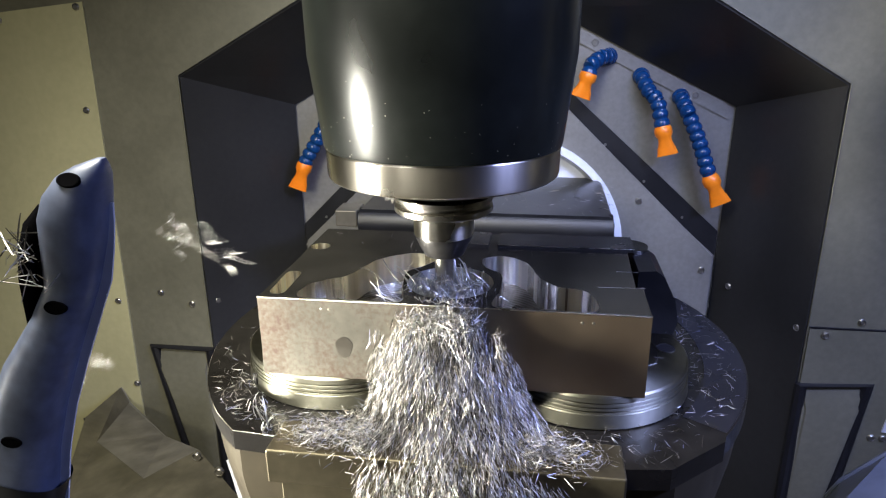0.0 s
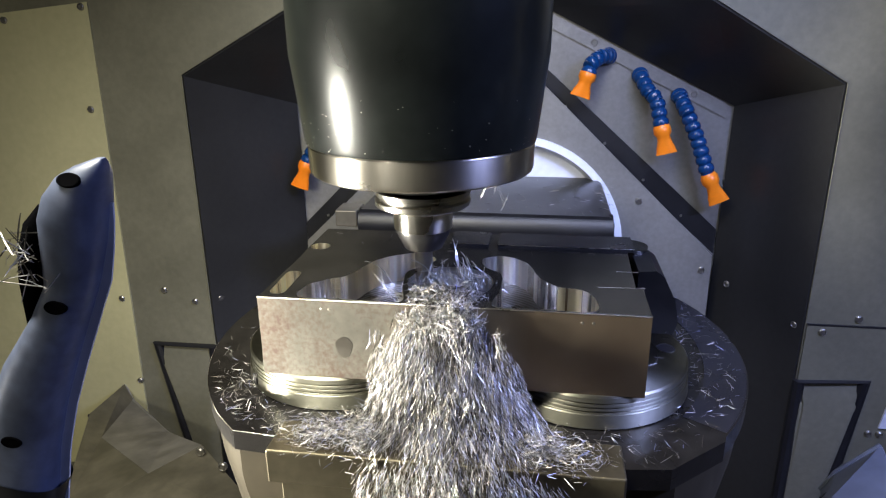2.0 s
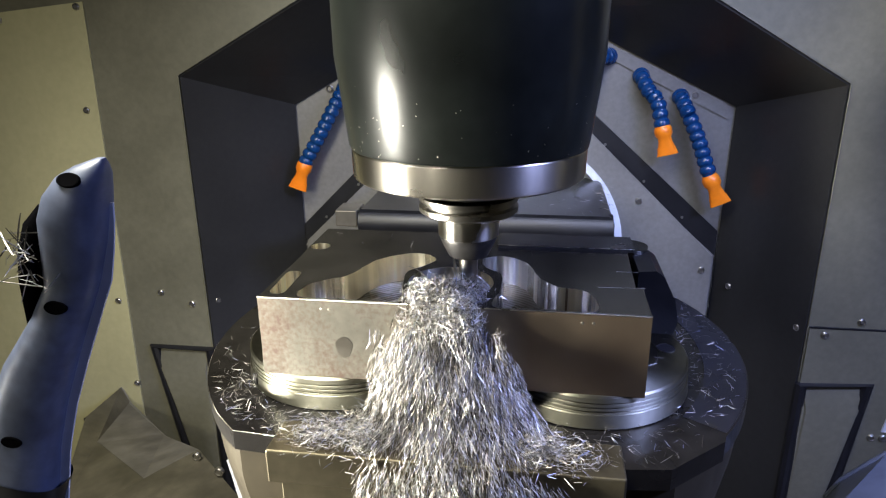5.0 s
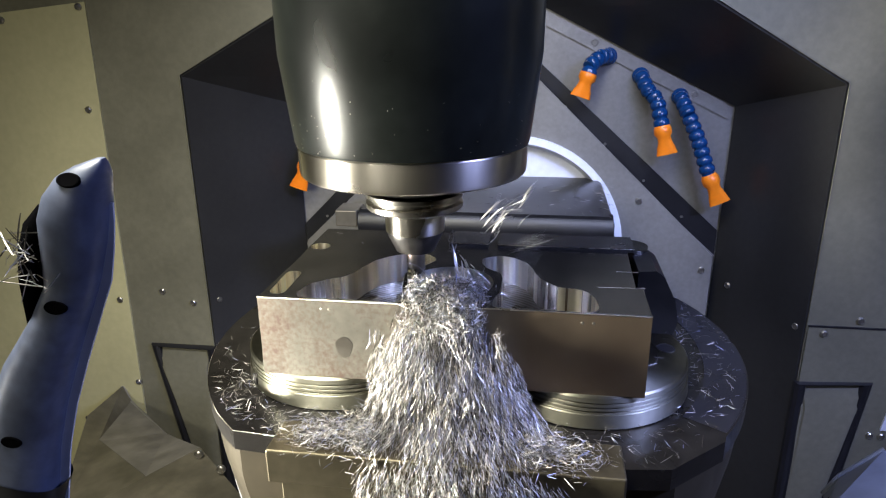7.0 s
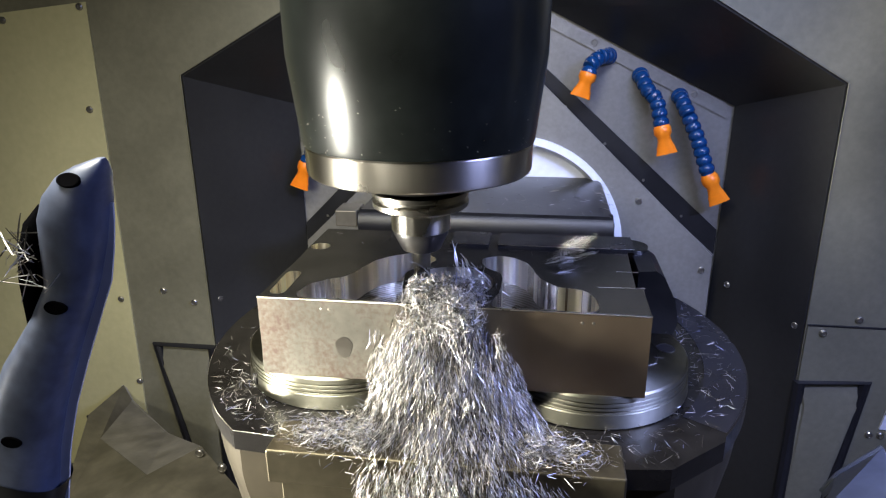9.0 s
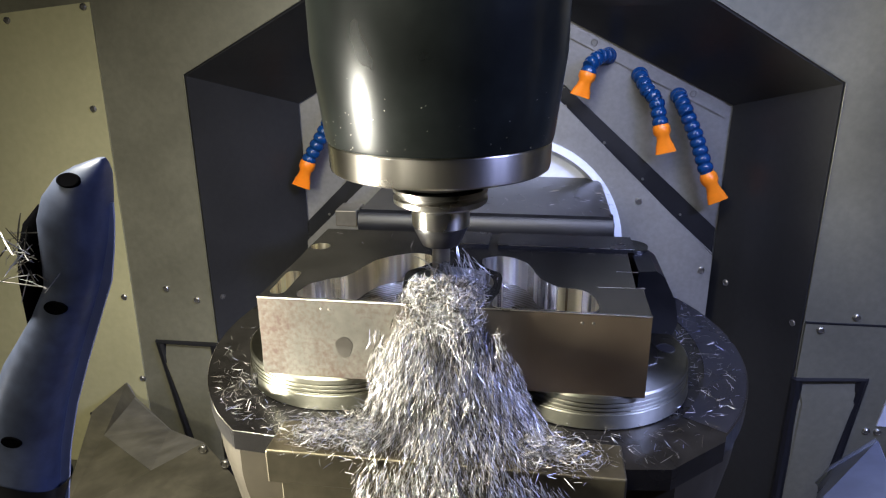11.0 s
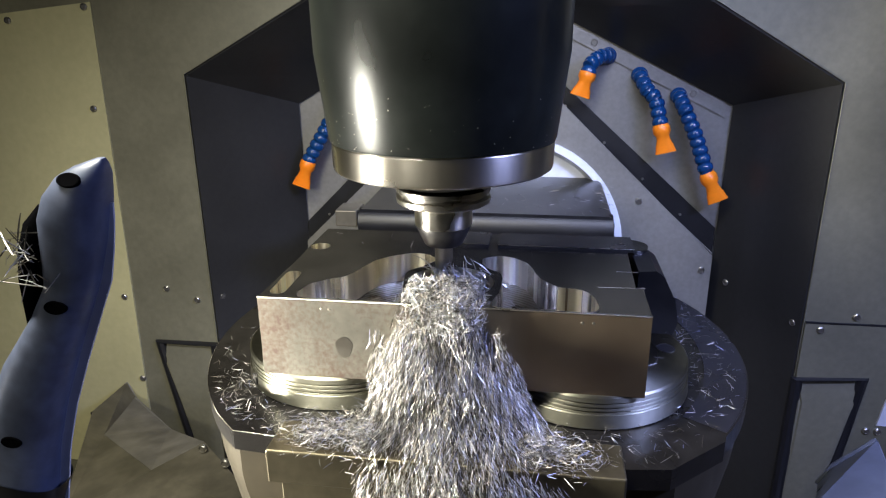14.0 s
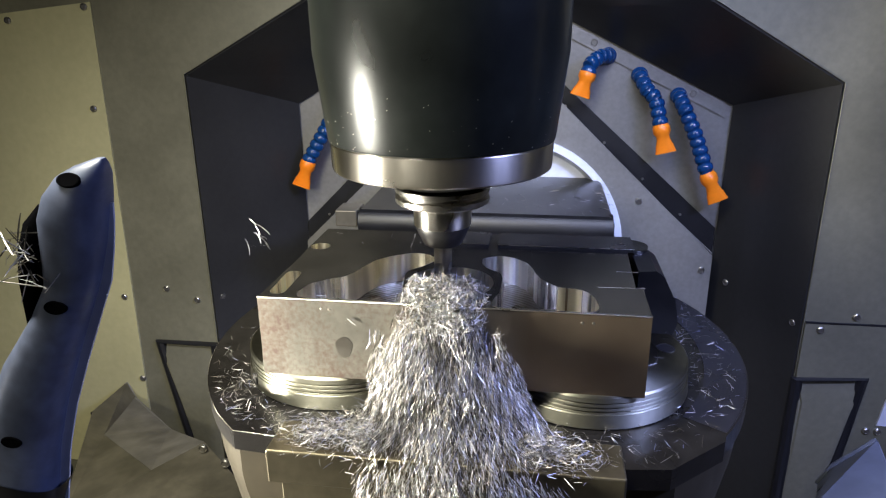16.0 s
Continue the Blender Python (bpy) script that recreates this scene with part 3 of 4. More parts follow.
def workpiece():
    ob = thing("steel_workpiece", (0, 0, -0.0535), "ground steel mould block with milled pockets", "workpiece")
    w, d, h = 0.12, 0.147, 0.0535
    left = bezier_loop([(-0.094, 0.0035), (-0.0955, 0.022), (-0.086, 0.034), (-0.073, 0.045), (-0.062, 0.075), (-0.045, 0.091), (-0.030, 0.094), (-0.019, 0.083), (-0.026, 0.068), (-0.035, 0.055), (-0.033, 0.030), (-0.030, 0.0035), (-0.062, 0.0028)], 16)
    right = bezier_loop([(0.088, 0.0028), (0.0885, 0.026), (0.080, 0.037), (0.067, 0.040), (0.055, 0.055), (0.046, 0.082), (0.030, 0.095), (0.014, 0.088), (0.018, 0.070), (0.029, 0.058), (0.030, 0.03), (0.028, 0.0035), (0.06, 0.0028)], 16)
    ring = arc(-0.003, 0.040, 0.0285, 0, 352, 44)
    slot = [(x, y) for x, y in arc(-0.1105, 0.0115, 0.0052, 180, 360, 12) + arc(-0.1115, 0.0425, 0.0052, 0, 180, 12)]
    hole = arc(-0.1115, 0.1015, 0.0075, 0, 345, 23)
    outline = [(-w, 0), (w, 0), (w + 0.0005, 0.043), (w - 0.004, 0.044), (w - 0.003, 0.08), (w - 0.0005, d), (-w, d), (-w, 0.098), (-w + 0.001, 0.075)]
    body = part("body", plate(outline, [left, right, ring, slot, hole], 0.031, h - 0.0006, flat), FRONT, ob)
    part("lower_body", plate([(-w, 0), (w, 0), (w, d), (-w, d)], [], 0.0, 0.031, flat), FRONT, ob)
    lug = plate(arc(0.122, d - 0.006, 0.0145, -80, 180, 20), [], 0.015, 0.0505, flat)
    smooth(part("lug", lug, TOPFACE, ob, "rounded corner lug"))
    top = part("top_face", plate([(x * 0.997, 0.0004 + y * 0.996) for x, y in outline], [left, right, ring, slot, hole], h - 0.0005, h, flat), TOPFACE, ob, "ground top face, its dark reflection put into the colour")

    def wall_of(loop, lo, hi, name):
        bm = bmesh.new()
        a = [bm.verts.new((x, y, lo)) for x, y in loop]
        b = [bm.verts.new((x, y, hi)) for x, y in loop]
        for i in range(len(a)):
            j = (i + 1) % len(a)
            bm.faces.new((a[i], a[j], b[j], b[i]))
        floor = bmesh.new()
        floor.faces.new([floor.verts.new((x, y, lo)) for x, y in loop])
        part(name + "_floor", floor, MILLED, ob)
        return smooth(part(name, bm, POCKET, ob, "bright freshly milled pocket with reflection streaks painted in"), 40)

    def inset(loop, k):
        cx, cy = sum(p[0] for p in loop) / len(loop), sum(p[1] for p in loop) / len(loop)
        return [(x + (cx - x) * k, y + (cy - y) * k) for x, y in loop]

    def scalloped(loop, wave, deep):
        """The slight ripple that the cutter leaves along a wall."""
        run, out = 0.0, []
        for i, (x, y) in enumerate(loop):
            (x0, y0), (x1, y1) = loop[i - 1], loop[(i + 1) % len(loop)]
            k = math.hypot(x1 - x0, y1 - y0) or 1.0
            run += math.hypot(x - x0, y - y0)
            d = deep * (1 + math.sin(2 * math.pi * run / wave) + 0.5 * math.sin(2 * math.pi * run / (wave * 0.37)))
            out.append((x - d * (y1 - y0) / k, y + d * (x1 - x0) / k))
        return out

    left, right = scalloped(left[::-1], 0.015, 0.00022), scalloped(right, 0.013, 0.00022)
    wall_of(inset(left, 0.004), 0.033, h + 0.0001, "pocket")
    wall_of(inset(right, 0.004), 0.033, h + 0.0001, "pocket")
    wall_of(inset(ring, 0.01), 0.0312, h + 0.0001, "bore")
    wall_of(inset(slot, 0.01), 0.036, h + 0.0001, "slot")
    wall_of(inset(hole, 0.01), 0.034, h + 0.0001, "bolt_hole")
    mark = plate([(0.0052 * math.cos(a) * (1 + 0.12 * math.sin(3 * a)), 0.0072 * math.sin(a)) for a in (2 * math.pi * k / 28 for k in range(28))], [], -0.0002, 0.003, upright)
    part("rub_mark", mark, BLOCK, ob, "dull grey oval rub mark").matrix_basis = Matrix.Translation((-0.0655, 0.0, h - 0.0315))
    # two low rails across the back, fine steps, and the bright broken edge
    for x0, x1 in ((-0.0135, 0.0160), (0.0228, 0.1235)):
        part("rail", box((x0, 0.1150, h - 0.0004), (x1, 0.1462, h + 0.0021), 0.0004), RAIL, ob, "low grey ground rail")
        part("rail_edge", tube([(x0 + 0.0004, 0.1151, h + 0.0020), (x1 - 0.0004, 0.1151, h + 0.0020)], [0.00022, 0.00022], 6), STEEL, ob, "bright rail edge")
    for (x0, y0), (x1, y1) in (((0.106, 0.073), (0.1208, 0.0726)), ((0.0915, 0.0426), (0.1215, 0.0441))):
        part("scribed_line", tube([(x0, y0, h), (x1, y1, h)], [0.00016, 0.00016], 6), THROWN, ob)
    part("broken_edge", tube([(-w, 0.0001, h - 0.0002), (w, 0.0001, h - 0.0002)], [0.0004, 0.0004], 8), STEEL, ob, "bright burred edge")
    for x in (-0.0785, -0.0735, 0.0805, 0.087):
        part("punch_mark", lathe([(0, 0.0001), (0.0006, 0.0002), (0.001, 0.0)], 12), BLOCK, ob).matrix_basis = Matrix.Translation((x, 0, h - 0.0062)) @ pose(0, 0, 0, 90)
    RIDING.append(ob)


workpiece()


def coolant_gun():
    ob = thing("coolant_gun", (-0.0861, -0.1998, 0.0736), "navy blue plastic wash gun handle with chips", "spray gun")
    edges = [(0.0985, -0.170, -0.1655), (0.0945, -0.182, -0.1655), (0.0895, -0.191, -0.1660), (0.08, -0.1995, -0.168), (0.068, -0.2045, -0.170), (0.052, -0.2065, -0.1742), (0.03, -0.2095, -0.1818), (0.011, -0.221, -0.1908),
             (-0.02, -0.2455, -0.2052), (-0.05, -0.262, -0.2182), (-0.08, -0.275, -0.2285), (-0.12, -0.285, -0.238), (-0.16, -0.293, -0.244), (-0.2, -0.298, -0.248)]
    rows = [(z, (a + b) / 2, (b - a) / 2) for z, a, b in edges]
    bm = bmesh.new()
    n, rings = 28, []
    for z, x, r in rows:
        rings.append([bm.verts.new((x + 0.2 + r * math.copysign(abs(math.cos(2 * math.pi * k / n)) ** 0.8, math.cos(2 * math.pi * k / n)), 0.017 * min(1, r / 0.017) * math.copysign(abs(math.sin(2 * math.pi * k / n)) ** 0.8, math.sin(2 * math.pi * k / n)), z)) for k in range(n)])
    for a, b in zip(rings, rings[1:]):
        for k in range(n):
            bm.faces.new((a[k], a[(k + 1) % n], b[(k + 1) % n], b[k]))
    bm.faces.new(rings[0][::-1])
    bm.faces.new(rings[-1])
    bmesh.ops.subdivide_edges(bm, edges=bm.edges, cuts=1, smooth=0.7, use_grid_fill=True)
    shell = smooth(part("shell", bm, GUN, ob), 60)
    for x, z in ((-0.178, 0.0905), (-0.1995, 0.0245), (-0.243, -0.069)):
        # a flat black disc in place of the shade inside a screw well
        m = part("screw_well", lathe([(0.0, 0.0003), (0.0056, 0.0003), (0.0062, 0.0001), (0.0065, -0.004)], 24), RECESS, ob)
        near = min((v for v in shell.data.vertices if v.normal.y < -0.3), key=lambda v: (v.co.x - x - 0.2) ** 2 + (v.co.z - z) ** 2)
        m.matrix_basis = Matrix.Translation(near.co + near.normal * 0.0005) @ near.normal.to_track_quat("Z", "Y").to_matrix().to_4x4() @ Matrix.Diagonal((1, 0.62, 1, 1))
    fin, last = bmesh.new(), None
    for i in range(24):  # a thin moulded fin along the parting line
        z = 0.074 - i * 0.0088
        k = max(q for q in range(len(rows) - 1) if rows[q][0] >= z)
        f = (rows[k][0] - z) / (rows[k][0] - rows[k + 1][0])
        x, r = (rows[k][q] + (rows[k + 1][q] - rows[k][q]) * f + (0.2 if q == 1 else 0.0) for q in (1, 2))
        reach = 0.0012 + 0.0042 * min(1, i / 5)
        ring = [fin.verts.new(c) for c in ((x + 0.88 * r, 0.003, z), (x + r + reach, 0.0035, z), (x + r + reach, 0.0048, z), (x + 0.88 * r, 0.0053, z))]
        for q in range(4 if last else 0):
            fin.faces.new((last[q], last[(q + 1) % 4], ring[(q + 1) % 4], ring[q]))
        if not last:
            fin.faces.new(ring)
        last = ring
    fin.faces.new(last[::-1])
    part("seam", fin, WHITE, ob, "white seam strip along the handle")
    grip = bmesh.new()
    rings = []
    for z, x, r in rows[-4:]:
        rings.append([grip.verts.new((x + 0.2 + (r + 0.0008) * math.copysign(abs(math.cos(2 * math.pi * k / n)) ** 0.8, math.cos(2 * math.pi * k / n)), 0.0178 * math.copysign(abs(math.sin(2 * math.pi * k / n)) ** 0.8, math.sin(2 * math.pi * k / n)), min(z, -0.097) - 0.006 * math.cos(2 * math.pi * k / n))) for k in range(n)])
    for a, b in zip(rings, rings[1:]):
        for k in range(n):
            grip.faces.new((a[k], a[(k + 1) % n], b[(k + 1) % n], b[k]))
    smooth(part("grip_sleeve", grip, BLACK, ob, "black rubber grip sleeve"), 60)
    # black shape in place of the dark cavity behind the caught chips
    lever = tube([(-0.004, -0.004, 0.074), (-0.0065, -0.008, 0.064), (-0.009, -0.01, 0.05), (-0.012, -0.01, 0.035), (-0.019, -0.006, 0.016), (-0.027, -0.003, 0.004)], [0.0008, 0.005, 0.0066, 0.0066, 0.0045, 0.0006], 14)
    smooth(part("lever", lever, RECESS, ob, "black lever shape that stands for the shaded trigger cavity"))
    ob.scale = (0.55, 0.55, 0.55)
    RIDING.append(ob)


coolant_gun()

# ---- spindle ----


def spindle():
    ob = thing("milling_spindle", (0, 0.035, 0), "dark spindle with a bright steel nose ring", "spindle")
    smooth(part("sleeve", lathe([(0.06, 0.0925), (0.0712, 0.0927), (0.0719, 0.095), (0.0780, 0.145), (0.0788, 0.2), (0.0788, 0.7), (0, 0.7)], 128), SLEEVE, ob))
    smooth(part("nose_ring", lathe([(0.05, 0.078), (0.062, 0.0745), (0.0682, 0.0742), (0.0698, 0.0755), (0.0703, 0.0775), (0.0707, 0.0915), (0.0700, 0.0925), (0.05, 0.0925)], 128), STEEL, ob, "bright turned steel ring"))
    smooth(part("nose", lathe([(0.0, 0.062), (0.026, 0.062), (0.034, 0.066), (0.036, 0.071), (0.055, 0.0785), (0.055, 0.09)], 96), DARKSTEEL, ob, "dark nose face"))
    holder = smooth(part("tool_holder", lathe([(0.0, 0.034), (0.0172, 0.034), (0.019, 0.0352), (0.0193, 0.0470), (0.0210, 0.0480), (0.0225, 0.0485), (0.0, 0.0485)], 96), HOLDER, ob, "polished steel tool holder"))
    smooth(part("flange", lathe([(0.0, 0.0486), (0.0228, 0.0486), (0.0292, 0.0502), (0.0308, 0.0514), (0.0310, 0.0545), (0.0285, 0.0555), (0.0285, 0.0575), (0.0310, 0.0585), (0.0310, 0.0610), (0.0, 0.0625)], 96), FLANGE, holder, "dark ground gripper flange"))
    smooth(part("collet_cone", lathe([(0.0, 0.021), (0.0115, 0.021), (0.0125, 0.0215), (0.0178, 0.0325), (0.0178, 0.0345), (0, 0.0345)], 72), DARKSTEEL, holder, "dark conical collet nose"))
    rng = random.Random(3)
    bm = bmesh.new()
    for _ in range(120):
        a, z = rng.uniform(math.pi, 2 * math.pi), 0.094 + 0.1 * rng.random() ** 1.6
        r = 0.0719 + min(z - 0.095, 0.05) * 0.114
        bmesh.ops.create_icosphere(bm, subdivisions=1, radius=rng.uniform(0.00012, 0.00042), matrix=Matrix.Translation((r * math.cos(a), r * math.sin(a), z)))
    for _ in range(22):
        a = rng.uniform(math.pi, 2 * math.pi)
        bmesh.ops.create_icosphere(bm, subdivisions=1, radius=rng.uniform(0.0002, 0.0006), matrix=Matrix.Translation((0.0692 * math.cos(a), 0.0692 * math.sin(a), 0.0752)))
    tagged(part("stuck_specks", bm, STEEL, ob, "fine metal specks and droplets"), kind="stuff")
    bm = bmesh.new()
    n, rings = 32, []
    for i in range(40):
        z = 0.022 - i * 0.0011
        twist = i * 0.09 if z < 0.008 else 0.0
        depth = 0.28 if z < 0.008 else 0.0
        rings.append([bm.verts.new((0.006 * (1 - depth * max(0, math.cos(4 * (a + twist))) ** 0.6) * math.cos(a), 0.006 * (1 - depth * max(0, math.cos(4 * (a + twist))) ** 0.6) * math.sin(a), z)) for a in (2 * math.pi * k / n for k in range(n))])
    for a, b in zip(rings, rings[1:]):
        for k in range(n):
            bm.faces.new((a[k], a[(k + 1) % n], b[(k + 1) % n], b[k]))
    bm.faces.new(rings[0][::-1])
    bm.faces.new(rings[-1])
    mill = smooth(part("end_mill", bm, FLANGE, ob, "grey fluted steel end mill"))
    return ob, mill


SPINDLE, MILL = spindle()

# ---- chips ----


def chip_verts(rng, size):
    """One curled sliver: a bent strip, thin, with a few segments."""
    n = 3
    length, wide, bend = size * rng.uniform(0.6, 1.2), size * rng.uniform(0.019, 0.031), rng.uniform(-0.22, 0.22)
    thick = wide * 0.9
    pts = []
    for i in range(n + 1):
        f = i / n - 0.5
        x, z = length * f, length * bend * (0.25 - f * f) * 0.6
        w = wide * (1 - 0.55 * abs(2 * f) ** 2)
        pts += [(x, -w, z), (x, w, z + wide * 0.3), (x, 0, z + thick + wide * 0.2)]
    faces = []
    for i in range(n):
        a, b = 3 * i, 3 * i + 3
        for j in range(3):
            k = (j + 1) % 3
            faces.append((a + j, a + k, b + k, b + j))
    faces += [(0, 2, 1), (3 * n, 3 * n + 1, 3 * n + 2)]
    return np.array(pts), faces


def heap_mesh(name, spots, rng, size, lie, fall=0.0):
    """Many slivers joined: spots gives places and normals."""
    kinds = [chip_verts(rng, 1.0) for _ in range(24)]
    verts, faces, base = [], [], 0
    for p, nrm in spots:
        kv, kf = kinds[rng.randrange(24)]
        axis = Vector((rng.gauss(0, 1), rng.gauss(0, 1), rng.gauss(0, 1))).normalized()
        nrm = Vector(nrm)
        down = Vector((p[0] * 9, -0.25, -1)) * (fall if p[2] < -0.012 else 0.0)
        axis = (axis + down).normalized()
        axis = (axis - nrm * axis.dot(nrm) * lie).normalized()
        side = axis.cross(Vector((rng.gauss(0, 1), rng.gauss(0, 1), rng.gauss(0, 1)))).normalized()
        m = np.array([axis, side, axis.cross(side)]) * size * rng.uniform(0.55, 1.35)
        verts.append(kv @ m + np.array(p))
        faces += [tuple(i + base for i in f) for f in kf]
        base += len(kv)
    me = bpy.data.meshes.new(name)
    me.from_pydata(np.concatenate(verts).tolist(), [], faces)
    me.materials.append(CHIPS)
    return new(name, me)


# depth, height, and both side limits of the heap's face, from its top down
HEAP = [(0.026, 0.000, -0.018, 0.014), (0.008, 0.012, -0.023, 0.018), (-0.006, -0.002, -0.030, 0.026), (-0.018, -0.026, -0.042, 0.034), (-0.029, -0.045, -0.046, 0.048),
        (-0.036, -0.060, -0.048, 0.060), (-0.053, -0.073, -0.050, 0.074), (-0.066, -0.092, -0.042, 0.071), (-0.076, -0.116, -0.042, 0.068)]


def heap_at(s, u):
    k = min(s * (len(HEAP) - 1), len(HEAP) - 1.0001)
    i, f = int(k), k - int(k)
    y, z, a, b = (HEAP[i][j] + (HEAP[i + 1][j] - HEAP[i][j]) * f for j in range(4))
    drop = abs(u) ** 2.4
    return Vector(((a + b) / 2 + u * (b - a) / 2, y + (0.02 if s < 0.5 else 0.02 - 0.028 * (s - 0.5)) * drop * min(1, s * 3), z - 0.006 * drop))


def chip_heap():
    rng = random.Random(5)
    bm = bmesh.new()
    grid = [[bm.verts.new(heap_at(0.22 + 0.78 * i / 30, -1 + j / 8) + Vector((0, 0.011, -0.007))) for j in range(17)] for i in range(31)]
    for a, b in zip(grid, grid[1:]):
        for j in range(16):
            bm.faces.new((a[j], a[j + 1], b[j + 1], b[j]))
    spots, mound = [], []
    for _ in range(25000):
        s, u = rng.random(), max(-1.0, min(1.0, rng.uniform(-1.06, 1.06)))
        p = heap_at(s, max(-1, min(1, u)))
        e = 0.01
        du, ds = heap_at(s, min(1, u + e) if abs(u) < 1 else u * 0.98) - p, heap_at(min(1, s + e), max(-1, min(1, u))) - p
        nrm = du.cross(ds)
        nrm = nrm.normalized() if nrm.length > 1e-9 else Vector((0, -1, 0.5))
        if nrm.y > 0:
            nrm = -nrm
        lump = noise.noise(p * 60) * 0.005 - 0.011 * math.exp(-((p.x - 0.0) / 0.011) ** 2 - ((p.z + 0.027) / 0.010) ** 2)
        p = p + nrm * (rng.uniform(-0.005, 0.005) + lump)
        (mound if p.z > -0.003 and p.y > -0.004 or p.y > 0.012 else spots).append((p, nrm))
    top = heap_mesh("chip_mound", mound, rng, 0.0075, 0.5)
    tagged(top, "loose mound of bright chips in the bore", "metal chips", kind="stuff")
    for _ in range(64):  # slivers that stand up along the heap's edges
        f = rng.random()
        spots.append((Vector((-0.0415 + 0.006 * f + rng.gauss(0, 0.0022), -0.014 + rng.gauss(0, 0.0015), -0.0135 - 0.017 * f)), Vector((0, -1, 0))))
        spots.append((Vector((0.031 + 0.005 * f + rng.gauss(0, 0.0015), -0.012 + rng.gauss(0, 0.0015), -0.010 - 0.018 * f)), Vector((0, -1, 0))))
    ob = heap_mesh("chip_heap", spots, rng, 0.0072, 0.55, 2.0)
    # added dark sheet under the chips, stands for the shade in their gaps
    shade_core = part("shade_core", bm, DARKSTEEL, ob)
    shade_core.modifiers.new("thickness", "SOLIDIFY").thickness = 0.002
    tagged(ob, "heap of shiny curled steel cutting chips", "metal chips", kind="stuff")
    RIDING.append(ob)
    spots = []
    up = (0, 0, 1)
    for _ in range(2600):  # spilled to one side on the bar and table
        x = -0.038 - abs(rng.gauss(0, 0.026))
        spots.append(((x, rng.gauss(-0.030, 0.010), -0.0738 + rng.random() * 0.013 * math.exp(-(abs(x) - 0.038) / 0.022)), up))
    for _ in range(1700):
        x = 0.05 + abs(rng.gauss(0, 0.019))
        spots.append(((x, rng.gauss(-0.034, 0.009), -0.0738 + rng.random() * 0.012 * math.exp(-(x - 0.05) / 0.02)), up))
    for _ in range(420):
        a, r = rng.uniform(0, 2 * math.pi), 0.159 + 0.034 * rng.random()
        spots.append(((0.006 + r * math.cos(a), 0.118 + r * math.sin(a), -0.0742), up))
    for _ in range(380):  # on the cool-lit side of the table
        a, r = rng.uniform(-0.95, 0.7), 0.150 + 0.046 * rng.random()
        spots.append(((0.006 + r * math.cos(a), 0.118 + r * math.sin(a), -0.0738), up))
    for _ in range(460):
        spots.append(((rng.gauss(-0.148, 0.02), rng.gauss(0.0, 0.028), -0.0745), up))
    for _ in range(16):
        spots.append(((rng.uniform(-0.11, 0.11), rng.uniform(0.1, 0.14), 0.0006), up))
    for _ in range(14):
        a = rng.uniform(-0.8, 0.3)
        spots.append(((0.003 + 0.145 * math.cos(a), 0.112 + 0.145 * math.sin(a), -0.0532), up))
    spots = [s for s in spots if s[0][1] > 0.3 or s[0][1] < -0.03 and abs(s[0][0]) < 0.1 or math.hypot(s[0][0] - 0.005, s[0][1] - 0.115) < 0.196 and s[0][1] > -0.034]
    ob = heap_mesh("loose_chips", spots, rng, 0.0060, 0.7)
    tagged(ob, "loose steel chips scattered over the table", "metal chips", kind="stuff")
    RIDING.append(ob)
    spots = [((rng.uniform(-0.12, 0.168), rng.uniform(0.65, 0.88), -0.1215), up) for _ in range(70)]
    spots += [((0.16 + rng.gauss(0, 0.006), rng.uniform(0.66, 0.89), -0.121), up) for _ in range(40)]
    ob = heap_mesh("arm_chips", spots, rng, 0.013, 0.75)
    tagged(ob, "steel chips lying on the trunnion arm", "metal chips", kind="stuff")
    RIDING.append(ob)
    return top


MOUND = chip_heap()

def chip_tuft():
    """Curled chips caught on the gun's lever."""
    rng = random.Random(9)
    spots = [((rng.gauss(-0.0905, 0.0025), rng.gauss(-0.2097, 0.0025), 0.0925 + rng.random() * 0.017), (0, -1, 0.2)) for _ in range(44)]
    ob = heap_mesh("caught_chips", spots, rng, 0.0085, 0.3)
    tagged(ob, "curled steel chips caught on the gun lever", "metal chips", kind="stuff")
    RIDING.append(ob)


chip_tuft()

# Bursts of chips thrown from the cut: seconds, side, how many.
BURSTS = [(-0.14, -1, 10), (0.36, -1, 6), (0.92, 1, 5), (1.03, 1, 6), (1.04, -1, 5), (1.90, 1, 4), (2.42, -1, 4), (3.40, 1, 30), (3.44, -1, 5), (3.88, -1, 4), (5.1, 1, 2),
          (6.44, 1, 34), (6.89, 1, 4), (7.38, 1, 4), (7.90, 1, 4), (8.38, 1, 2), (8.89, 1, 3), (10.2, -1, 3), (11.36, -1, 42), (11.9, -1, 3), (12.39, -1, 46), (12.9, -1, 4), (13.38, -1, 42),
          (14.32, -1, 40), (14.9, -1, 3), (15.33, -1, 32), (15.84, -1, 4)]
FLYING = []


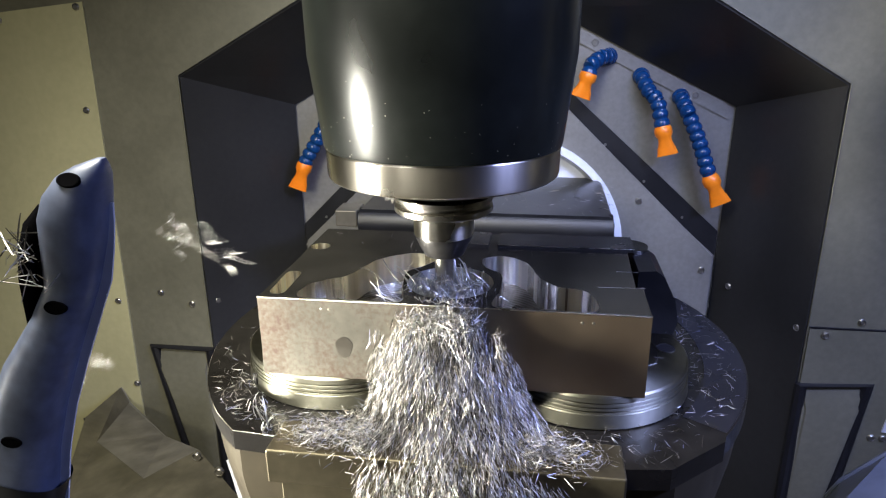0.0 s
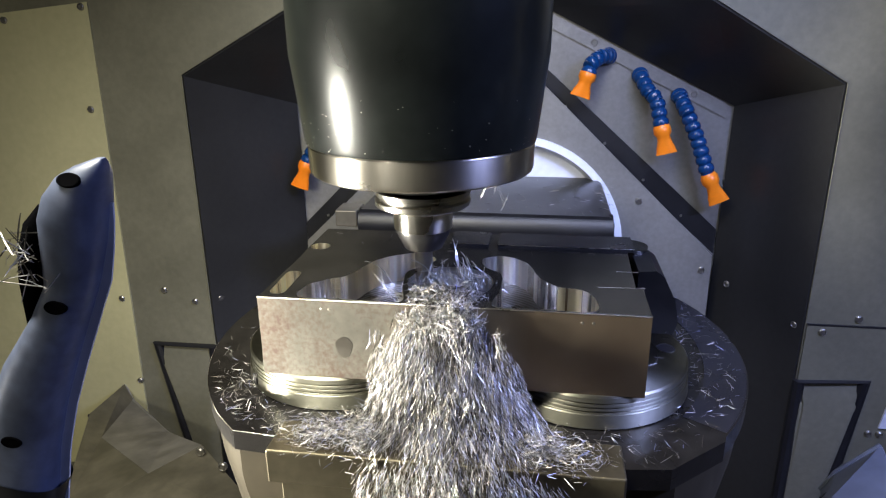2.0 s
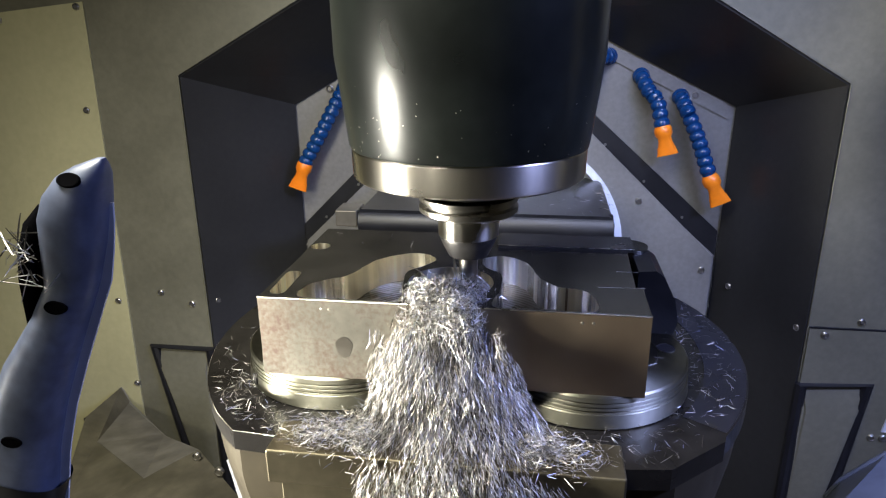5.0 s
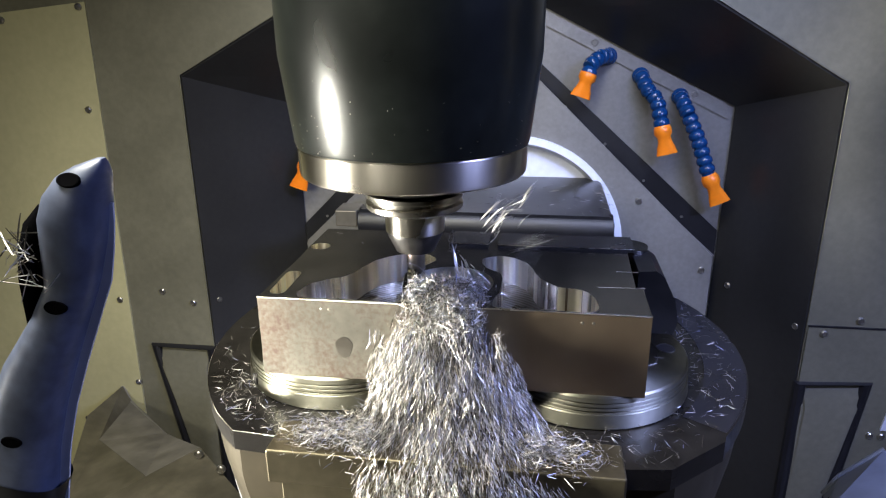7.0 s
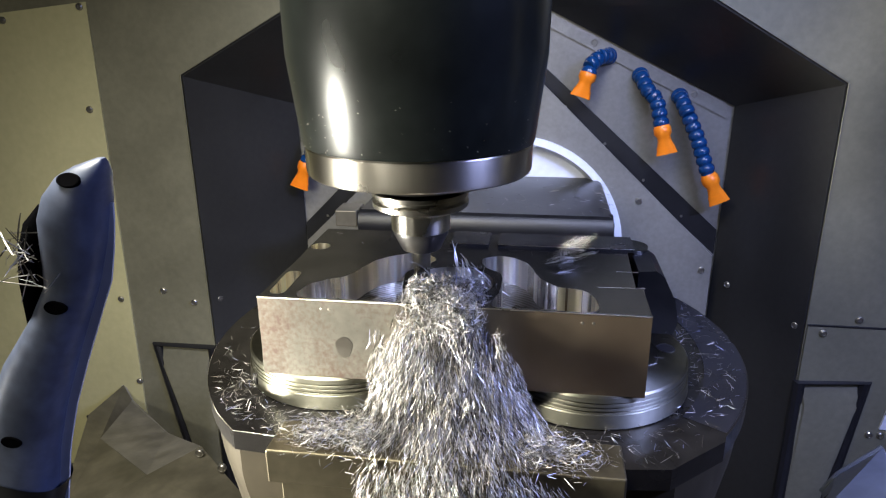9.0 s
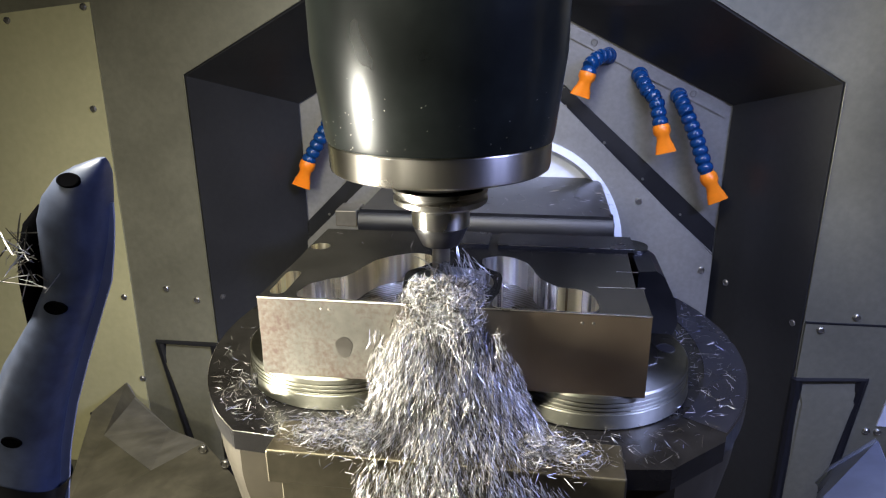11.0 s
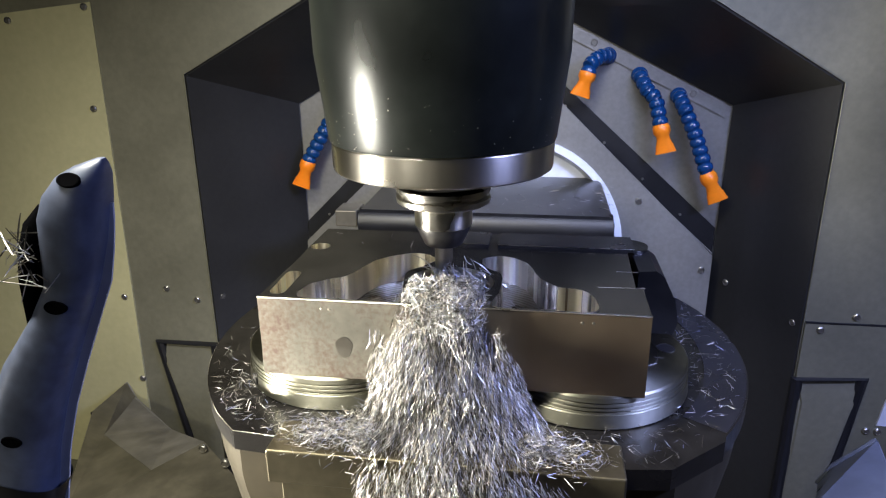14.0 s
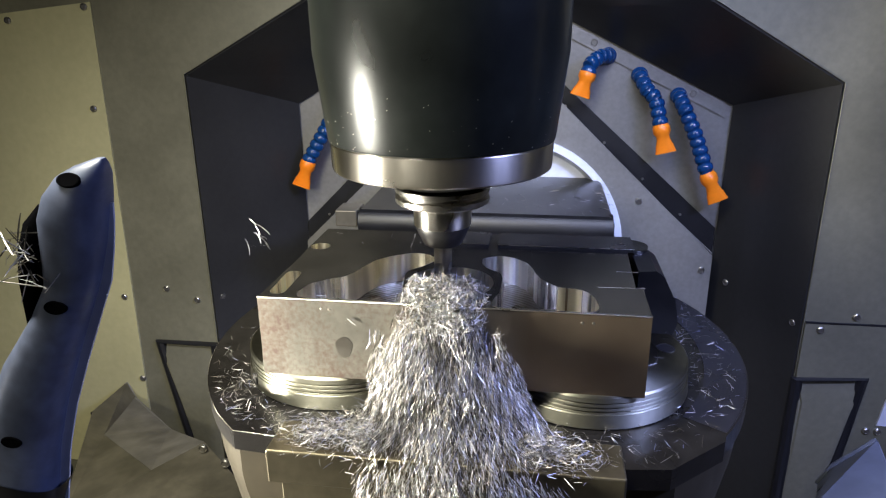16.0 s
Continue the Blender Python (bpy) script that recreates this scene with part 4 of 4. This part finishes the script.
def chip_kind(rng, kind):
    """A thrown chip: a thin curled leaf (0), several side by side like a comb (1), or a loose tangle (2)."""
    n, size = 8, rng.uniform(0.65, 1.25)
    reach, turn, pitch = 0.0135 * size * rng.uniform(0.7, 1.3), rng.uniform(0.5, 1.8), rng.uniform(-0.2, 0.2)
    verts, faces = [], []
    for k in range((1, rng.randint(5, 8), rng.randint(8, 13))[kind]):
        base, grow, tilt = len(verts), rng.uniform(0.75, 1.1), Matrix.Identity(3)
        shift = Vector((k * 0.0005 + rng.uniform(-0.0012, 0.0012), k * 0.001, 0.00016 * k * k))
        if kind == 2:
            shift = Vector((rng.gauss(0, 0.0095), rng.gauss(0, 0.0065), rng.gauss(0, 0.0065)))
            tilt = Euler((rng.gauss(0, 0.9), rng.gauss(0, 0.35), rng.gauss(0, 0.35))).to_matrix()
            grow = rng.uniform(0.4, 0.95)
        for i in range(n + 1):
            f = i / n - 0.5
            a, w = turn * f, 0.00048 * size * (1 - 0.85 * abs(2 * f) ** 1.6)
            r = reach / max(turn, 1.0)
            c = grow * Vector((r * math.sin(a) + reach * 0.5 * f, pitch * reach * f, r * (1 - math.cos(a))))
            verts += [shift + tilt @ (c + Vector(e)) for e in ((0, -w, 0), (0, w, w * 0.3), (0, 0, 0.0004))]
        for i in range(n):
            for j in range(3):
                faces.append((base + 3 * i + j, base + 3 * i + (j + 1) % 3, base + 3 * i + 3 + (j + 1) % 3, base + 3 * i + 3 + j))
        faces += [(base, base + 2, base + 1), (base + 3 * n, base + 3 * n + 1, base + 3 * n + 2)]
        if k:  # a thread of metal holds it to its neighbour
            root, mid = base - 3 * (n + 1), 3 * (n // 2)
            faces += [(root + mid + 1, root + mid + (4 if kind == 1 else 2), base + mid)]
    me = bpy.data.meshes.new("chip")
    me.from_pydata([tuple(v) for v in verts], [], faces)
    me.materials.append(THROWN)
    return me


def value_at(rows, t):
    for a, b in zip(rows, rows[1:]):
        if t <= b[0]:
            return a[1] + (b[1] - a[1]) * max(0.0, t - a[0]) / (b[0] - a[0])
    return rows[-1][1]


def flying_chips():
    rng = random.Random(21)
    kinds = [chip_kind(rng, (0, 2, 1, 0, 2, 2)[k % 6]) for k in range(24)]
    for when, side, count in BURSTS:
        for _ in range(count):
            ob = tagged(new("flying_chip", kinds[rng.randrange(24)]), "thin curled steel chip thrown from the cutter", "metal chip", "thrown chips")
            t0 = when + rng.gauss(0.0, 0.045)
            p = Vector((value_at(CROSS, t0) + side * 0.006, 0.028, rng.uniform(-0.022, -0.009)))
            v = Vector((side * (0.15 + 1.8 * rng.random() ** 1.5), rng.uniform(-0.45, 0.7), rng.uniform(0.25, 1.5)))
            spin, axis = rng.uniform(60, 420), Vector((rng.gauss(0, 1), rng.gauss(0, 1), rng.gauss(0, 1))).normalized()
            rest = Matrix.Translation(p) @ Matrix.Rotation(rng.gauss(0, 0.35), 4, axis) @ v.to_track_quat("X", "Z").to_matrix().to_4x4() @ Matrix.Rotation(rng.uniform(0, 6), 4, "X")
            FLYING.append((ob, t0, p, v, spin, axis, rest))


# ---- movement ----
CROSS = [(0, -0.0065), (0.1, -0.0012), (0.2, 0.0092), (0.3, 0.0161), (0.4, 0.0183), (0.5, 0.0114), (0.6, -0.0005), (0.7, -0.0119), (0.8, -0.0196),
         (0.9, -0.0254), (1, -0.0216), (1.1, -0.0151), (1.2, -0.0049), (1.3, 0.0059), (1.4, 0.0143), (1.5, 0.0179), (1.6, 0.0156), (1.7, 0.0071),
         (1.8, -0.0034), (1.9, -0.0149), (2, -0.0220), (2.1, -0.0260), (2.2, -0.0229), (2.3, -0.0154), (2.4, -0.0028), (2.5, 0.0080), (2.6, 0.0154),
         (2.7, 0.0185), (2.8, 0.0154), (2.9, 0.0077), (3, -0.0019), (3.1, -0.0139), (3.2, -0.0232), (3.3, -0.0265), (3.4, -0.0239), (3.5, -0.0102),
         (3.6, -0.0042), (3.7, 0.0077), (3.8, 0.0154), (3.9, 0.0184), (4, 0.0162), (4.1, 0.0055), (4.2, -0.0042), (4.4, -0.0238), (4.6, -0.0246),
         (4.8, -0.0065), (5, 0.0091), (5.2, 0.0021), (5.4, -0.0170), (5.6, -0.0250), (5.8, -0.0134), (6, -0.0129), (6.15, -0.0213), (6.3, -0.0252),
         (6.4, -0.0269), (6.5, -0.0208), (6.6, -0.0155), (6.7, -0.0159), (6.8, -0.0236), (6.9, -0.0287), (7, -0.0261), (7.1, -0.0214),
         (7.2, -0.0153), (7.3, -0.0180), (7.4, -0.0277), (7.5, -0.0270), (7.6, -0.0246), (7.7, -0.0184), (7.8, -0.0174), (7.9, -0.0243),
         (8, -0.0271), (8.1, -0.0238), (8.2, -0.0200), (8.3, -0.0194), (8.4, -0.0228), (8.5, -0.0265), (8.6, -0.0252), (8.7, -0.0226),
         (8.8, -0.0265), (8.9, -0.0304), (9, -0.0229), (9.1, -0.0148), (9.2, -0.0046), (9.4, 0.0126), (9.55, 0.0167), (9.7, 0.0063), (9.9, -0.0097),
         (10.05, -0.0142), (10.2, -0.0051), (10.4, 0.0135), (10.57, 0.0183), (10.75, 0.0046), (10.95, -0.0104), (11.1, -0.0117), (11.2, -0.0039),
         (11.3, 0.0041), (11.4, 0.0120), (11.5, 0.0184), (11.6, 0.0195), (11.7, 0.0147), (11.8, 0.0068), (11.9, -0.0038), (12, -0.0120),
         (12.1, -0.0134), (12.2, -0.0056), (12.3, 0.0016), (12.4, 0.0125), (12.5, 0.0202), (12.6, 0.0228), (12.7, 0.0179), (12.8, 0.0101),
         (12.9, -0.0023), (13, -0.0111), (13.1, -0.0084), (13.2, 0.0024), (13.3, 0.0078), (13.4, 0.0153), (13.5, 0.0205), (13.6, 0.0217),
         (13.7, 0.0147), (13.8, 0.0044), (13.9, -0.0042), (14, -0.0097), (14.1, -0.0059), (14.2, 0.0023), (14.3, 0.0086), (14.4, 0.0156),
         (14.5, 0.0216), (14.6, 0.0242), (14.7, 0.0182), (14.8, 0.0091), (14.9, -0.0042), (15, -0.0108), (15.1, -0.0069), (15.2, 0.0009),
         (15.3, 0.0115), (15.4, 0.0193), (15.5, 0.0215), (15.6, 0.0188), (15.7, 0.0094), (15.8, -0.0011), (15.9, -0.0081), (16, -0.0104)]


flying_chips()


def flight(t0, p, v, spin, axis, rest):
    """Rows of a chip that lies in the cut, is thrown at t0, and comes to rest where it lands."""
    rows, step, k = [], 0.05, 0
    if t0 > 0:
        rows.append((0.0, rest))
        if t0 > 0.1:
            rows.append((t0, rest))
    while True:
        k += 1
        dt = k * step
        q = p + v * dt * (1 - 0.25 * min(dt, 1.2)) + Vector((0, 0, -4.2)) * dt * dt
        q = Vector((max(-1.32, min(1.02, q.x)), max(-0.95, min(0.74, q.y)), max(FLOOR_Z + 0.004, q.z)))
        m = Matrix.Translation(q) @ Matrix.Rotation(radians(spin * dt), 4, axis) @ rest.to_quaternion().to_matrix().to_4x4()
        if t0 + dt >= 0:
            if not rows and t0 + dt > 0.001:
                rows.append((0.0, m))
            if t0 + dt > rows[-1][0] + 0.03 if rows else True:
                rows.append((t0 + dt, m))
        if q.z <= FLOOR_Z + 0.005 or dt > 1.5 or t0 + dt > 15.9:
            break
    rows.append((16.0, m)) if rows[-1][0] < 15.97 else None
    return rows


# the mound grows out of the bore as the cut goes on: seconds, metres
GROWTH = [(0, -0.014), (1.0, -0.010), (2.0, -0.006), (3.0, -0.004), (4.0, -0.0025), (6.5, 0.0), (16.0, 0.001)]


def motions():
    base = MOUND.matrix_basis.copy()
    walk(MOUND, [(t, Matrix.Translation((0, d, value_at(GROWTH, t))) @ base) for t, d in SLIDE])
    for ob, *data in FLYING:
        walk(ob, flight(*data))
    for ob in RIDING:
        base = ob.matrix_basis.copy()
        walk(ob, [(t, Matrix.Translation((0, d, 0)) @ base) for t, d in SLIDE])
    base = SPINDLE.matrix_basis.copy()
    walk(SPINDLE, [(t, Matrix.Translation((x, 0, 0)) @ base) for t, x in CROSS])
    walk(MILL, [(i * 0.1, pose(0, 0, 0, 0, 0, -70 * i)) for i in range(161)])


motions()
